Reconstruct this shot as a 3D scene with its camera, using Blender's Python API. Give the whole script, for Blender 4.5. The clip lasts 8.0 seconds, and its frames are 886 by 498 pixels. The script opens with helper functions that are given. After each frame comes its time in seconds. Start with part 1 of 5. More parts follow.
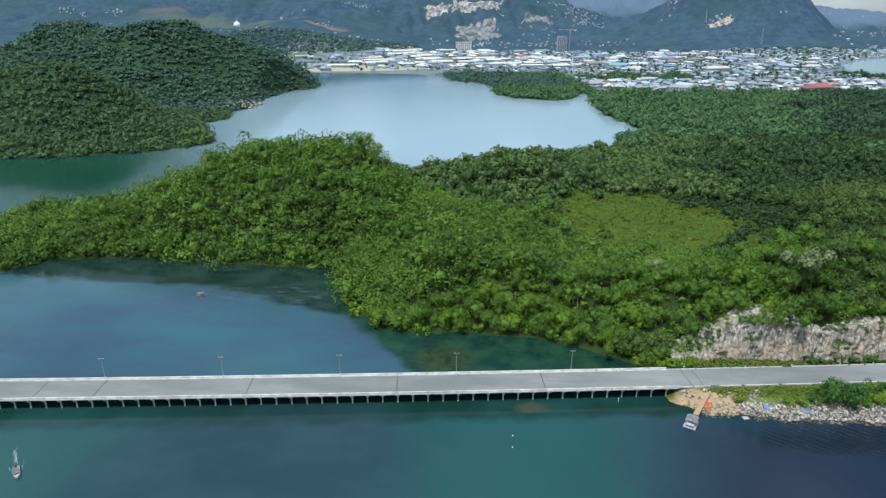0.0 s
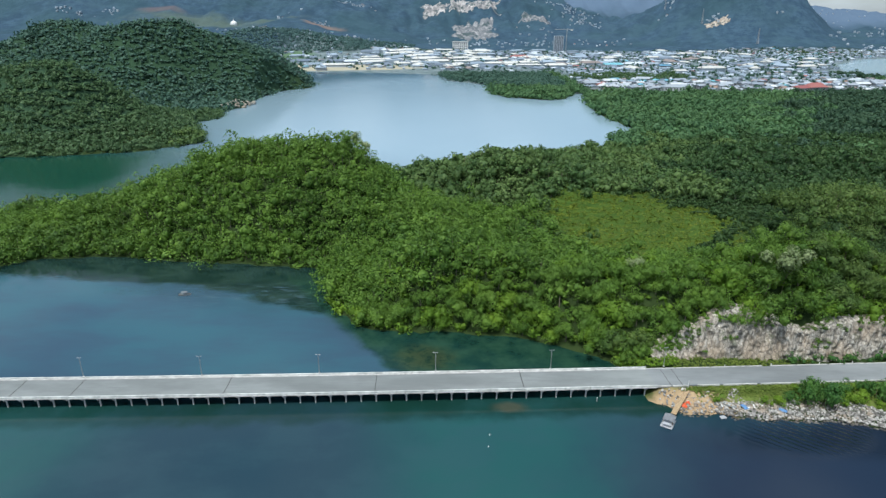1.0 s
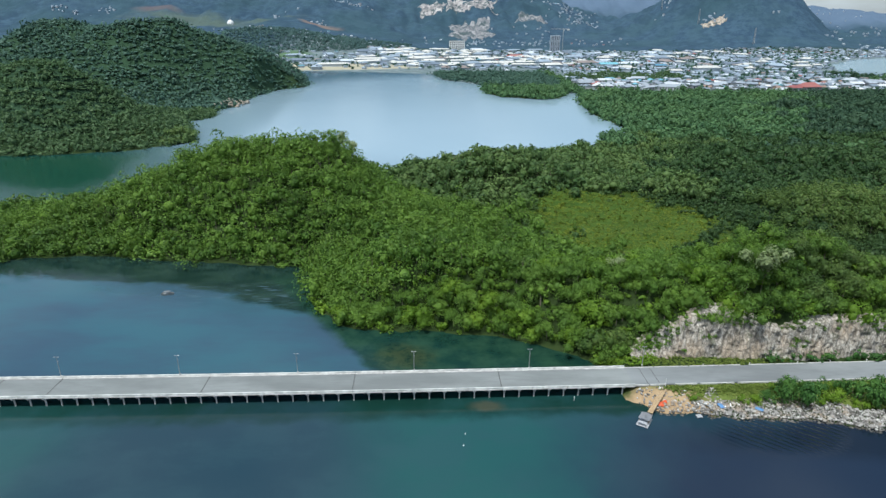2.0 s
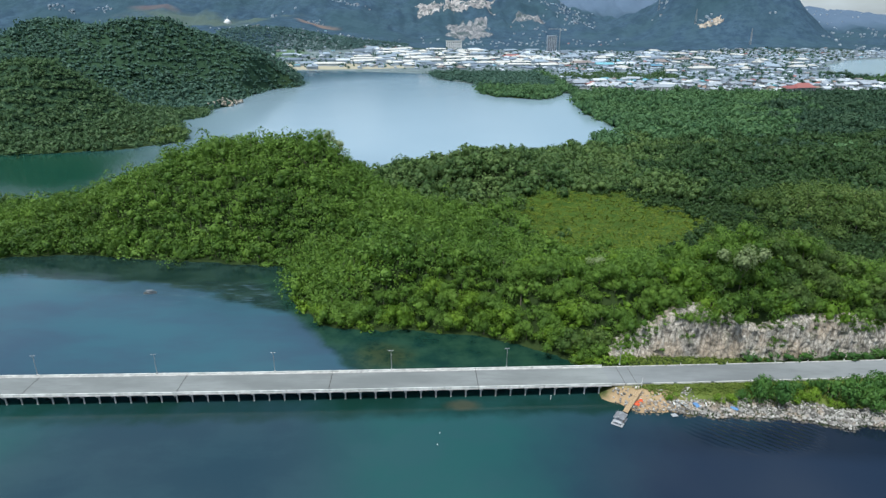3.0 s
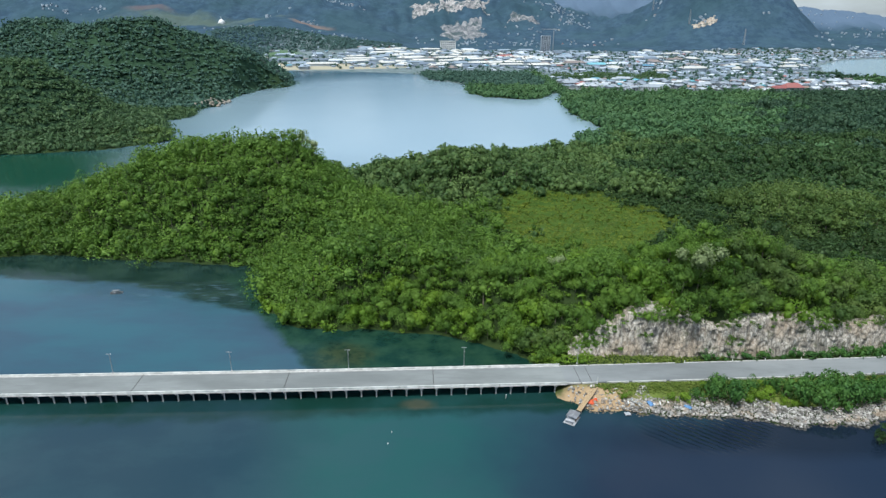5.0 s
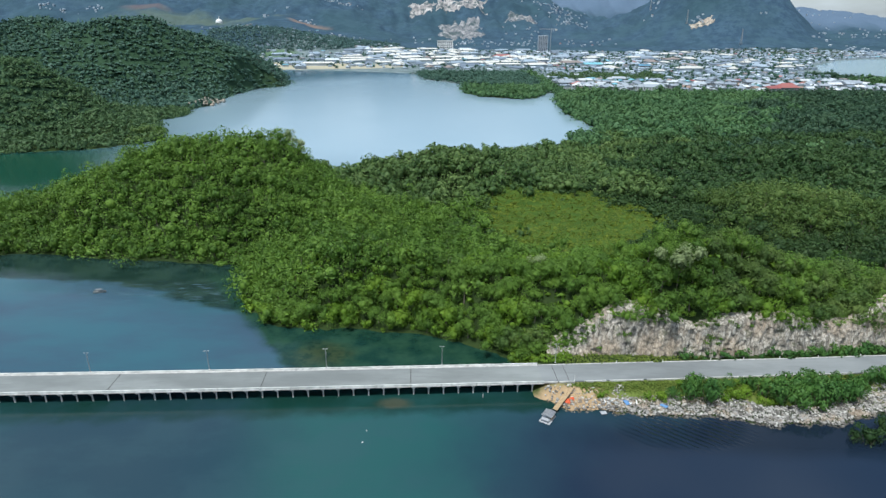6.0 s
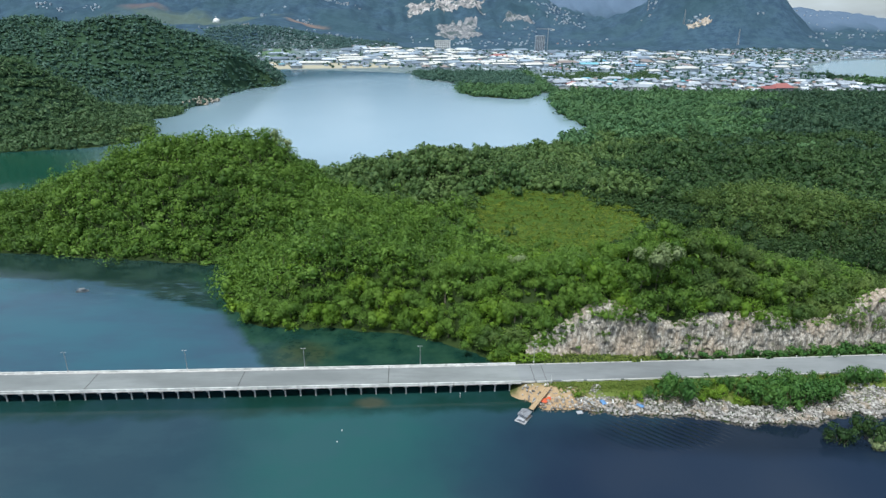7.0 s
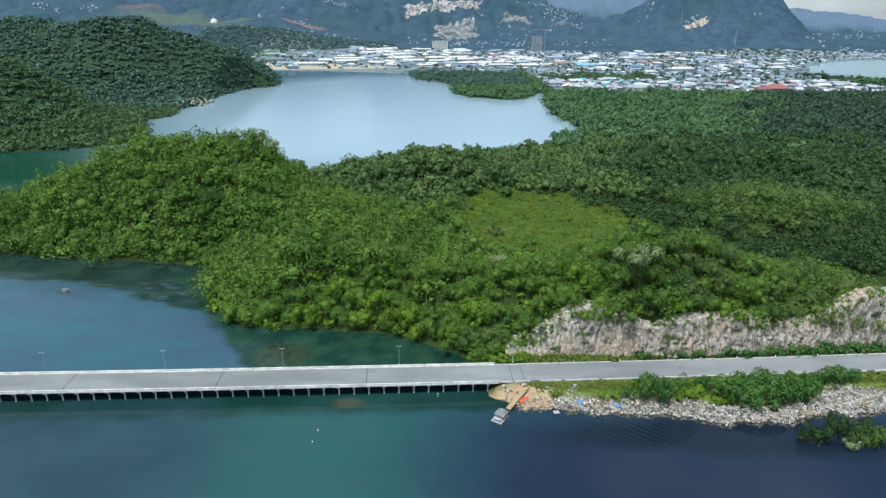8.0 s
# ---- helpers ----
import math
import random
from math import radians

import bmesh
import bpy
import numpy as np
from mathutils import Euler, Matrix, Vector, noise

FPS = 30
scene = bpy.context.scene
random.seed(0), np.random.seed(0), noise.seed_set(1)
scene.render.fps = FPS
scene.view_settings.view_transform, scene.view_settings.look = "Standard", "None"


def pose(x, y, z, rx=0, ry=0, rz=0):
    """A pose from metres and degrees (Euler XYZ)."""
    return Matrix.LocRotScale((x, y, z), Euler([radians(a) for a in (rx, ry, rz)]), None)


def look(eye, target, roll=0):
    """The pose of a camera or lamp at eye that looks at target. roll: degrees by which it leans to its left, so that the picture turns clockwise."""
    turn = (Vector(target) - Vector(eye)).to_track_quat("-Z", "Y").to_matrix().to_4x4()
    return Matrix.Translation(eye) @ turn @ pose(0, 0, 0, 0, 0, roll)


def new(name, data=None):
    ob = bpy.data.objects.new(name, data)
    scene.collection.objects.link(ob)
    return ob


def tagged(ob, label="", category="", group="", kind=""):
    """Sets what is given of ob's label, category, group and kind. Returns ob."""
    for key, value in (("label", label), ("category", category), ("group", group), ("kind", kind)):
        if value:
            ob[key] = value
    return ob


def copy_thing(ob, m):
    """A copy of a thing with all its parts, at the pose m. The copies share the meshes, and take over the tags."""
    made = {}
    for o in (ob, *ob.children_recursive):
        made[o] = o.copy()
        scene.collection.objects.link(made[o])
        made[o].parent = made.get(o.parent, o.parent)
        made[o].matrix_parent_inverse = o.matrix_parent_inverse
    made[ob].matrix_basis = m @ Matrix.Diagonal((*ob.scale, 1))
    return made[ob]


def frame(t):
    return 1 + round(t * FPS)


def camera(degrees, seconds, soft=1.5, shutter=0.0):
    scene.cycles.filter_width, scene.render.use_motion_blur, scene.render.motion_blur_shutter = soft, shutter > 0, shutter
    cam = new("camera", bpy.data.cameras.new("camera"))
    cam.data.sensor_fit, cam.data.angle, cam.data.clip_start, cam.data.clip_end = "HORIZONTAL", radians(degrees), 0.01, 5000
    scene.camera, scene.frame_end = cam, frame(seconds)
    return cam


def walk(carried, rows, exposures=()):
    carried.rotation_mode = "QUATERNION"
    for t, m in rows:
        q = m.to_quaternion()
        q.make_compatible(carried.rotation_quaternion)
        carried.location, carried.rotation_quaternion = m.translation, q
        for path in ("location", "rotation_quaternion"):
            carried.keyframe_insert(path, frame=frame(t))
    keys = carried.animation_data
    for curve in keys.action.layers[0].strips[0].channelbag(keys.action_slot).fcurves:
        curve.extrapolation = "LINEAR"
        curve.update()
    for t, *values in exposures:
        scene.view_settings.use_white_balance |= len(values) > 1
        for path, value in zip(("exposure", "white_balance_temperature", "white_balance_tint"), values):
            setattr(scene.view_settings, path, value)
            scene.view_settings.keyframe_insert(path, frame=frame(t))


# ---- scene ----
cam = camera(73.7, 8.0, soft=1.4)
PATH = [
    (0, (0.432, 0.052, 112.334), (0.397, 1.918, 111.615), -0.1),
    (0.5, (3.535, 0.093, 112.217), (3.503, 1.958, 111.498), -0.0),
    (1, (6.654, 0.284, 112.132), (6.625, 2.149, 111.412), -0.0),
    (1.5, (9.85, 0.298, 112.105), (9.824, 2.163, 111.384), 0.0),
    (3, (20.066, 0.232, 111.84), (20.048, 2.097, 111.118), 0.2),
    (3.5, (23.432, 0.117, 111.952), (23.416, 1.982, 111.23), 0.2),
    (4, (26.811, 0.043, 111.935), (26.796, 1.909, 111.214), 0.2),
    (4.5, (30.116, 0.063, 111.829), (30.104, 1.928, 111.108), 0.2),
    (6, (40.439, -0.01, 111.481), (40.432, 1.855, 110.759), 0.3),
    (6.5, (43.809, -0.234, 111.63), (43.805, 1.631, 110.907), 0.4),
    (7, (47.236, -0.136, 111.58), (47.233, 1.729, 110.857), 0.4),
    (7.5, (50.694, -0.359, 111.585), (50.692, 1.506, 110.864), 0.4),
    (8, (54.018, -0.418, 111.567), (54.018, 1.448, 110.846), 0.4),
]
walk(cam, [(t, look(eye, target, roll)) for t, eye, target, roll in PATH], [(0.0, 0.0, 6050, 5), (3.5, 0.0, 6050, 5), (7.0, 0.08, 6050, 5), (8.0, 0.09, 6050, 5)])

# ---------------------------------------------------------------- light
SUN_EL, SUN_AZ = radians(66), radians(215)      # azimuth clockwise from +y
world = bpy.data.worlds.new("sky")
scene.world = world
world.use_nodes = True
wn, wl = world.node_tree.nodes, world.node_tree.links
wn.clear()
w_out = wn.new("ShaderNodeOutputWorld")
w_bg = wn.new("ShaderNodeBackground")
w_bg.inputs["Strength"].default_value = 0.118
sky = wn.new("ShaderNodeTexSky")
sky.sky_type = "NISHITA"
sky.sun_disc = False
sky.sun_elevation = SUN_EL
sky.sun_rotation = SUN_AZ
sky.dust_density = 2.0
sky.altitude = 50
# broken tropical cloud over the blue
w_co = wn.new("ShaderNodeTexCoord")
w_map = wn.new("ShaderNodeMapping")
w_map.inputs["Scale"].default_value = (1.6, 1.6, 4.5)
w_noise = wn.new("ShaderNodeTexNoise")
w_noise.inputs["Scale"].default_value = 1.7
w_noise.inputs["Detail"].default_value = 6
w_ramp = wn.new("ShaderNodeMapRange")
w_ramp.inputs["From Min"].default_value = 0.42
w_ramp.inputs["From Max"].default_value = 0.66
w_ramp.inputs["To Max"].default_value = 0.8
w_mix = wn.new("ShaderNodeMix")
w_mix.data_type = "RGBA"
w_mix.inputs["B"].default_value = (7.0, 7.6, 8.2, 1)
wl.new(w_co.outputs["Generated"], w_map.inputs["Vector"])
wl.new(w_map.outputs["Vector"], w_noise.inputs["Vector"])
wl.new(w_noise.outputs["Fac"], w_ramp.inputs["Value"])
wl.new(w_ramp.outputs["Result"], w_mix.inputs["Factor"])
wl.new(sky.outputs["Color"], w_mix.inputs["A"])
wl.new(w_mix.outputs["Result"], w_bg.inputs["Color"])
wl.new(w_bg.outputs["Background"], w_out.inputs["Surface"])

sun = new("sun", bpy.data.lights.new("sun", "SUN"))
sun.data.energy = 4.05
sun.data.angle = radians(2.5)
sun.data.color = (1.0, 0.965, 0.91)
sun_from = Vector((math.sin(SUN_AZ) * math.cos(SUN_EL), math.cos(SUN_AZ) * math.cos(SUN_EL), math.sin(SUN_EL)))
sun.matrix_world = look(sun_from * 900, (0, 0, 0))
scene.view_settings.exposure = 0.0


# ---------------------------------------------------------------- materials
class Nodes:
    """A small builder for one node material."""

    def __init__(self, name):
        self.mat = bpy.data.materials.new(name)
        self.mat.use_nodes = True
        self.t = self.mat.node_tree
        self.t.nodes.clear()
        self.out = self.t.nodes.new("ShaderNodeOutputMaterial")
        self.bsdf = self.t.nodes.new("ShaderNodeBsdfPrincipled")
        self.t.links.new(self.bsdf.outputs["BSDF"], self.out.inputs["Surface"])
        self.geo = self.t.nodes.new("ShaderNodeNewGeometry")

    def set(self, node, key, value):
        if hasattr(value, "is_linked"):
            self.t.links.new(value, node.inputs[key])
        else:
            if isinstance(value, tuple) and len(value) == 3 and node.inputs[key].type == "RGBA":
                value = (*value, 1)
            node.inputs[key].default_value = value

    def noise(self, scale, detail=4, rough=0.55, stretch=(1, 1, 1), vec=None):
        m = self.t.nodes.new("ShaderNodeMapping")
        m.inputs["Scale"].default_value = stretch
        self.t.links.new(vec or self.geo.outputs["Position"], m.inputs["Vector"])
        n = self.t.nodes.new("ShaderNodeTexNoise")
        n.inputs["Scale"].default_value = scale
        n.inputs["Detail"].default_value = detail
        n.inputs["Roughness"].default_value = rough
        self.t.links.new(m.outputs["Vector"], n.inputs["Vector"])
        return n.outputs["Fac"]

    def cells(self, scale, stretch=(1, 1, 1), feature="F1", output="Distance"):
        m = self.t.nodes.new("ShaderNodeMapping")
        m.inputs["Scale"].default_value = stretch
        self.t.links.new(self.geo.outputs["Position"], m.inputs["Vector"])
        n = self.t.nodes.new("ShaderNodeTexVoronoi")
        n.feature = feature
        n.inputs["Scale"].default_value = scale
        self.t.links.new(m.outputs["Vector"], n.inputs["Vector"])
        return n.outputs[output]

    def span(self, value, a, b, lo=0.0, hi=1.0):
        n = self.t.nodes.new("ShaderNodeMapRange")
        n.interpolation_type = "SMOOTHSTEP"
        self.set(n, "Value", value)
        for key, v in (("From Min", a), ("From Max", b), ("To Min", lo), ("To Max", hi)):
            n.inputs[key].default_value = v
        return n.outputs["Result"]

    def mix(self, fac, a, b, how="MIX"):
        n = self.t.nodes.new("ShaderNodeMix")
        n.data_type, n.blend_type = "RGBA", how
        self.set(n, "Factor", fac)
        self.set(n, "A", a)
        self.set(n, "B", b)
        return n.outputs["Result"]

    def math(self, op, a, b=0.0):
        n = self.t.nodes.new("ShaderNodeMath")
        n.operation = op
        for i, v in enumerate((a, b)):
            if hasattr(v, "is_linked"):
                self.t.links.new(v, n.inputs[i])
            else:
                n.inputs[i].default_value = v
        return n.outputs[0]

    def ramp(self, fac, stops, constant=False):
        n = self.t.nodes.new("ShaderNodeValToRGB")
        n.color_ramp.interpolation = "CONSTANT" if constant else "LINEAR"
        while len(n.color_ramp.elements) < len(stops):
            n.color_ramp.elements.new(0.5)
        for e, (p, c) in zip(n.color_ramp.elements, stops):
            e.position, e.color = p, (*c, 1)
        self.t.links.new(fac, n.inputs["Fac"])
        return n.outputs["Color"]

    def spot(self, x, y, rx, ry, soft=0.4, wob=None, amount=0.0):
        """1 inside an ellipse of the ground plan, 0 outside, with a ragged edge."""
        s = self.t.nodes.new("ShaderNodeSeparateXYZ")
        self.t.links.new(self.geo.outputs["Position"], s.inputs[0])
        dx = self.math("MULTIPLY", self.math("SUBTRACT", s.outputs["X"], x), 1 / rx)
        dy = self.math("MULTIPLY", self.math("SUBTRACT", s.outputs["Y"], y), 1 / ry)
        d = self.math("SQRT", self.math("ADD", self.math("MULTIPLY", dx, dx), self.math("MULTIPLY", dy, dy)))
        if wob is not None:
            d = self.math("ADD", d, self.math("MULTIPLY", self.math("SUBTRACT", wob, 0.5), amount))
        return self.span(d, 1 - soft, 1 + soft, 1.0, 0.0)

    def beyond(self, x, y, nx, ny, soft=3.0, wob=None, amount=0.0):
        """1 on the side of a line that its normal points to, with a ragged edge."""
        s = self.t.nodes.new("ShaderNodeSeparateXYZ")
        self.t.links.new(self.geo.outputs["Position"], s.inputs[0])
        d = self.math("ADD", self.math("MULTIPLY", self.math("SUBTRACT", s.outputs["X"], x), nx), self.math("MULTIPLY", self.math("SUBTRACT", s.outputs["Y"], y), ny))
        if wob is not None:
            d = self.math("ADD", d, self.math("MULTIPLY", self.math("SUBTRACT", wob, 0.5), amount))
        return self.span(d, -soft, soft)

    def height(self):
        s = self.t.nodes.new("ShaderNodeSeparateXYZ")
        self.t.links.new(self.geo.outputs["Position"], s.inputs[0])
        return s.outputs["Z"]

    def island(self):
        return self.geo.outputs["Random Per Island"]

    def object_random(self):
        return self.t.nodes.new("ShaderNodeObjectInfo").outputs["Random"]

    def bump(self, value, distance, strength=1.0):
        n = self.t.nodes.new("ShaderNodeBump")
        n.inputs["Distance"].default_value = distance
        n.inputs["Strength"].default_value = strength
        self.t.links.new(value, n.inputs["Height"])
        self.t.links.new(n.outputs["Normal"], self.bsdf.inputs["Normal"])

    def done(self, color, rough=0.8, metal=0.0, spec=0.5):
        self.set(self.bsdf, "Base Color", color)
        self.set(self.bsdf, "Roughness", rough)
        self.set(self.bsdf, "Metallic", metal)
        self.set(self.bsdf, "Specular IOR Level", spec)
        return self.mat


def foliage(name, dark, mid, light, patch=0.035, dry=(0.15, 0.17, 0.055), grain=0.36):
    n = Nodes(name)
    tint = n.t.nodes.new("ShaderNodeAttribute")
    tint.attribute_name = "tint"
    lone = n.t.nodes.new("ShaderNodeAttribute")
    lone.attribute_name = "lone"
    own = n.math("ADD", tint.outputs["Fac"], n.math("MULTIPLY", lone.outputs["Fac"], n.object_random()))
    leaf = n.ramp(n.math("ADD", n.math("ADD", n.math("MULTIPLY", n.island(), grain), 0.45 * (0.45 - grain)), n.math("MULTIPLY", own, 0.58)), [(0.0, dark), (0.5, mid), (0.9, light), (1.0, dry)])
    stand = n.span(n.noise(patch, 3), 0.35, 0.68)
    tree = n.span(n.noise(0.16, 2), 0.3, 0.7)
    belt = n.span(n.noise(0.0085, 4, 0.6, (1, 1.5, 1)), 0.5, 0.66)
    c = n.mix(n.math("MULTIPLY", stand, 0.42), leaf, light)
    c = n.mix(n.math("MULTIPLY", tree, 0.4), c, dark)
    c = n.mix(n.math("MULTIPLY", belt, 0.45), c, dark)
    c = n.mix(n.span(n.noise(0.21, 1), 0.52, 0.66, 0.0, 0.4), c, light)
    m = n.done(c, 0.62, spec=0.3)
    tr = n.t.nodes.new("ShaderNodeBsdfTranslucent")
    n.set(tr, "Color", n.mix(0.5, c, light))
    mx = n.t.nodes.new("ShaderNodeMixShader")
    mx.inputs[0].default_value = 0.22
    n.t.links.new(n.bsdf.outputs["BSDF"], mx.inputs[1])
    n.t.links.new(tr.outputs["BSDF"], mx.inputs[2])
    n.t.links.new(mx.outputs[0], n.out.inputs["Surface"])
    return m


LEAF = foliage("tree_leaf", (0.028, 0.07, 0.011), (0.089, 0.18, 0.022), (0.182, 0.302, 0.042))
LEAF_PALE = foliage("pale_leaf", (0.14, 0.19, 0.075), (0.23, 0.29, 0.125), (0.35, 0.41, 0.2))
LEAF_BRIGHT = foliage("bright_leaf", (0.046, 0.108, 0.01), (0.108, 0.206, 0.015), (0.2, 0.318, 0.028))
MOUND_LEAF = foliage("mound_leaf", (0.03, 0.07, 0.015), (0.076, 0.142, 0.028), (0.165, 0.232, 0.056), 0.05, (0.16, 0.14, 0.06))
MANGROVE = foliage("mangrove_leaf", (0.036, 0.09, 0.039), (0.072, 0.162, 0.062), (0.142, 0.252, 0.09), 0.014, grain=0.16)
LAGOON_LEAF = foliage("lagoon_leaf", (0.03, 0.072, 0.021), (0.076, 0.146, 0.038), (0.17, 0.246, 0.072), 0.02, grain=0.2)
# leaf tones for distant woods, air haze mixed into the colour
HAZE_LEAF = foliage("hazed_far_hill_leaf", (0.046, 0.098, 0.076), (0.066, 0.138, 0.1), (0.095, 0.176, 0.115), 0.007, grain=0.12)
HAZED_MOUNTAIN_LEAF = foliage("hazed_mountain_leaf", (0.056, 0.114, 0.11), (0.08, 0.154, 0.144), (0.112, 0.196, 0.165), 0.004, (0.09, 0.15, 0.125), grain=0.12)
HILL_LEAF = foliage("hill_leaf", (0.048, 0.098, 0.04), (0.072, 0.138, 0.053), (0.112, 0.184, 0.07), 0.009, grain=0.14)


def bark_material():
    n = Nodes("bark")
    c = n.mix(n.noise(3, 5), (0.09, 0.07, 0.05), (0.24, 0.2, 0.16))
    n.bump(n.noise(9, 4, stretch=(1, 1, 0.2)), 0.05)
    return n.done(c, 0.9)


BARK = bark_material()


def road_y(x):
    return 162.35 + 0.0505 * x + 0.00005 * x * x


def water_material():
    n = Nodes("sea_water")
    wob = n.noise(0.018, 4)
    big = n.noise(0.006, 3)
    deep, teal = (0.018, 0.044, 0.062), (0.019, 0.076, 0.075)
    c = n.mix(n.span(big, 0.4, 0.6), deep, teal)
    wide = n.noise(0.03, 5, 0.6)
    c = n.mix(n.spot(-150, 122, 70, 44, 0.5, wide, 1.4), c, teal)
    c = n.mix(n.spot(26, 124, 40, 46, 0.5, wide, 1.4), c, teal)
    c = n.mix(n.spot(-56, 122, 44, 40, 0.5, wide, 1.4), c, deep)
    patch = n.span(n.noise(0.045, 5, 0.62, (0.8, 1.3, 1)), 0.42, 0.62)
    c = n.mix(n.math("MULTIPLY", patch, 0.3), c, (0.03, 0.07, 0.085))
    c = n.mix(n.spot(78, 122, 34, 40, 0.5, wide, 1.0), c, deep)
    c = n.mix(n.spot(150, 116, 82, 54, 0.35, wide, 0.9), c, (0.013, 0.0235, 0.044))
    # dark reflection of the bank's bushes, painted into the water colour
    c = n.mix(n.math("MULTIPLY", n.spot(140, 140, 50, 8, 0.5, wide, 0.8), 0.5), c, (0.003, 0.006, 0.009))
    # open bay behind the bridge, reflected sky painted in as paler blue patches
    bay = n.beyond(0, road_y(0), -0.05, 1, 4)
    blue = n.mix(n.span(n.noise(0.02, 5, 0.6, (0.6, 1.4, 1)), 0.36, 0.62), (0.04, 0.077, 0.112), (0.04, 0.106, 0.136))
    c = n.mix(bay, c, blue)
    # the bridge's dark reflection, painted along its near side
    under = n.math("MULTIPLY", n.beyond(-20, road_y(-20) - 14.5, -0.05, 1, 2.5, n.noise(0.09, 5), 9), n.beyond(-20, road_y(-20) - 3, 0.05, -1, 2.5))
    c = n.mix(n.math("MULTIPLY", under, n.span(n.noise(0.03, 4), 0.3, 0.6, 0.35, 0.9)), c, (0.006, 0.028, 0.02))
    c = n.mix(n.math("MULTIPLY", n.spot(25, 154.5, 5, 2.4, 0.5, n.noise(0.3, 4), 0.8), 0.5), c, (0.085, 0.075, 0.045))
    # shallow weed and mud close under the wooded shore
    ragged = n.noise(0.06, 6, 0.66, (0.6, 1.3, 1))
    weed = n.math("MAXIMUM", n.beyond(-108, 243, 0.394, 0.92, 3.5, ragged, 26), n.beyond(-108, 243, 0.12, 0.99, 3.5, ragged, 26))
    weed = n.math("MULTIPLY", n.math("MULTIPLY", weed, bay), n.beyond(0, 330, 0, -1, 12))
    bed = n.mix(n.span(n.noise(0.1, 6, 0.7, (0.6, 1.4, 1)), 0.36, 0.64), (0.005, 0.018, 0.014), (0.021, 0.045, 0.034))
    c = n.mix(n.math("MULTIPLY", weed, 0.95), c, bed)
    # pale streaks painted in for sky glinting on the ripples
    sky_glint = n.math("MULTIPLY", n.spot(-78, 234, 48, 11, 0.5, ragged, 1.4), n.span(n.noise(0.32, 5, 0.7, (0.3, 1.7, 1)), 0.52, 0.64))
    c = n.mix(n.math("MULTIPLY", sky_glint, 0.6), c, (0.075, 0.125, 0.15))
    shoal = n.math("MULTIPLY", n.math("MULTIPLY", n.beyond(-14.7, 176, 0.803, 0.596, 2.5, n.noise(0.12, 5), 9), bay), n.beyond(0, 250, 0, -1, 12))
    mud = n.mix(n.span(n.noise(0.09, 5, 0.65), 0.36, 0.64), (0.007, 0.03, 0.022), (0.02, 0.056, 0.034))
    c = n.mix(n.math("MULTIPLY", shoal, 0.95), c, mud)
    c = n.mix(n.math("MULTIPLY", n.spot(-3, 183, 10, 8, 0.5, n.noise(0.2, 5), 1.0), 0.6), c, n.mix(n.span(n.noise(0.3, 5, 0.7), 0.44, 0.62), (0.046, 0.058, 0.024), (0.014, 0.026, 0.014)))
    # green channel; lagoon and far bay painted pale for the sky they reflect
    c = n.mix(n.spot(-300, 430, 190, 115, 0.4, wob, 0.5), c, (0.008, 0.05, 0.032))
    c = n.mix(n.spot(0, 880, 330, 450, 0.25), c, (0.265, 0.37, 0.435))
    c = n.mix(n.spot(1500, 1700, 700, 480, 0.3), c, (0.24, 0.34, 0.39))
    ripple = n.math("ADD", n.noise(0.55, 4, 0.6, (1, 1.9, 1)), n.math("MULTIPLY", n.noise(2.6, 3, 0.6, (1, 1.8, 1)), 0.35))
    calm = n.math("MULTIPLY", n.span(n.noise(0.013, 3), 0.35, 0.65, 0.25, 1.0), n.spot(140, 125, 80, 30, 0.4))
    calm = n.math("SUBTRACT", n.span(n.noise(0.013, 3), 0.35, 0.65, 0.25, 1.0), n.math("MULTIPLY", calm, 0.75))
    calm = n.math("ADD", calm, n.math("MULTIPLY", n.spot(-80, 238, 60, 9, 0.6, wide, 1.0), 5.0))
    # a train of small waves running in to the stone bank
    m = n.t.nodes.new("ShaderNodeMapping")
    m.inputs["Rotation"].default_value = (0, 0, radians(-52))
    n.t.links.new(n.geo.outputs["Position"], m.inputs["Vector"])
    train = n.t.nodes.new("ShaderNodeTexWave")
    train.inputs["Scale"].default_value = 0.17
    train.inputs["Distortion"].default_value = 1.5
    train.inputs["Detail"].default_value = 1.0
    n.t.links.new(m.outputs["Vector"], train.inputs["Vector"])
    swell = n.math("MULTIPLY", train.outputs["Fac"], n.spot(110, 143, 15, 8, 0.5, wob, 0.6))
    n.bump(n.math("ADD", n.math("MULTIPLY", ripple, calm), n.math("MULTIPLY", swell, 3.4)), 0.07, 0.6)
    n.bsdf.inputs["IOR"].default_value = 1.333
    # wind roughens the open lagoon and the far bay; the sheltered water stays glassy
    s = n.t.nodes.new("ShaderNodeSeparateXYZ")
    n.t.links.new(n.geo.outputs["Position"], s.inputs[0])
    return n.done(c, n.span(s.outputs["Y"], 300, 700, 0.07, 0.13), spec=n.math("SUBTRACT", 0.5, n.math("MULTIPLY", n.spot(-330, 420, 170, 110, 0.4, wob, 0.5), 0.28)))


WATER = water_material()


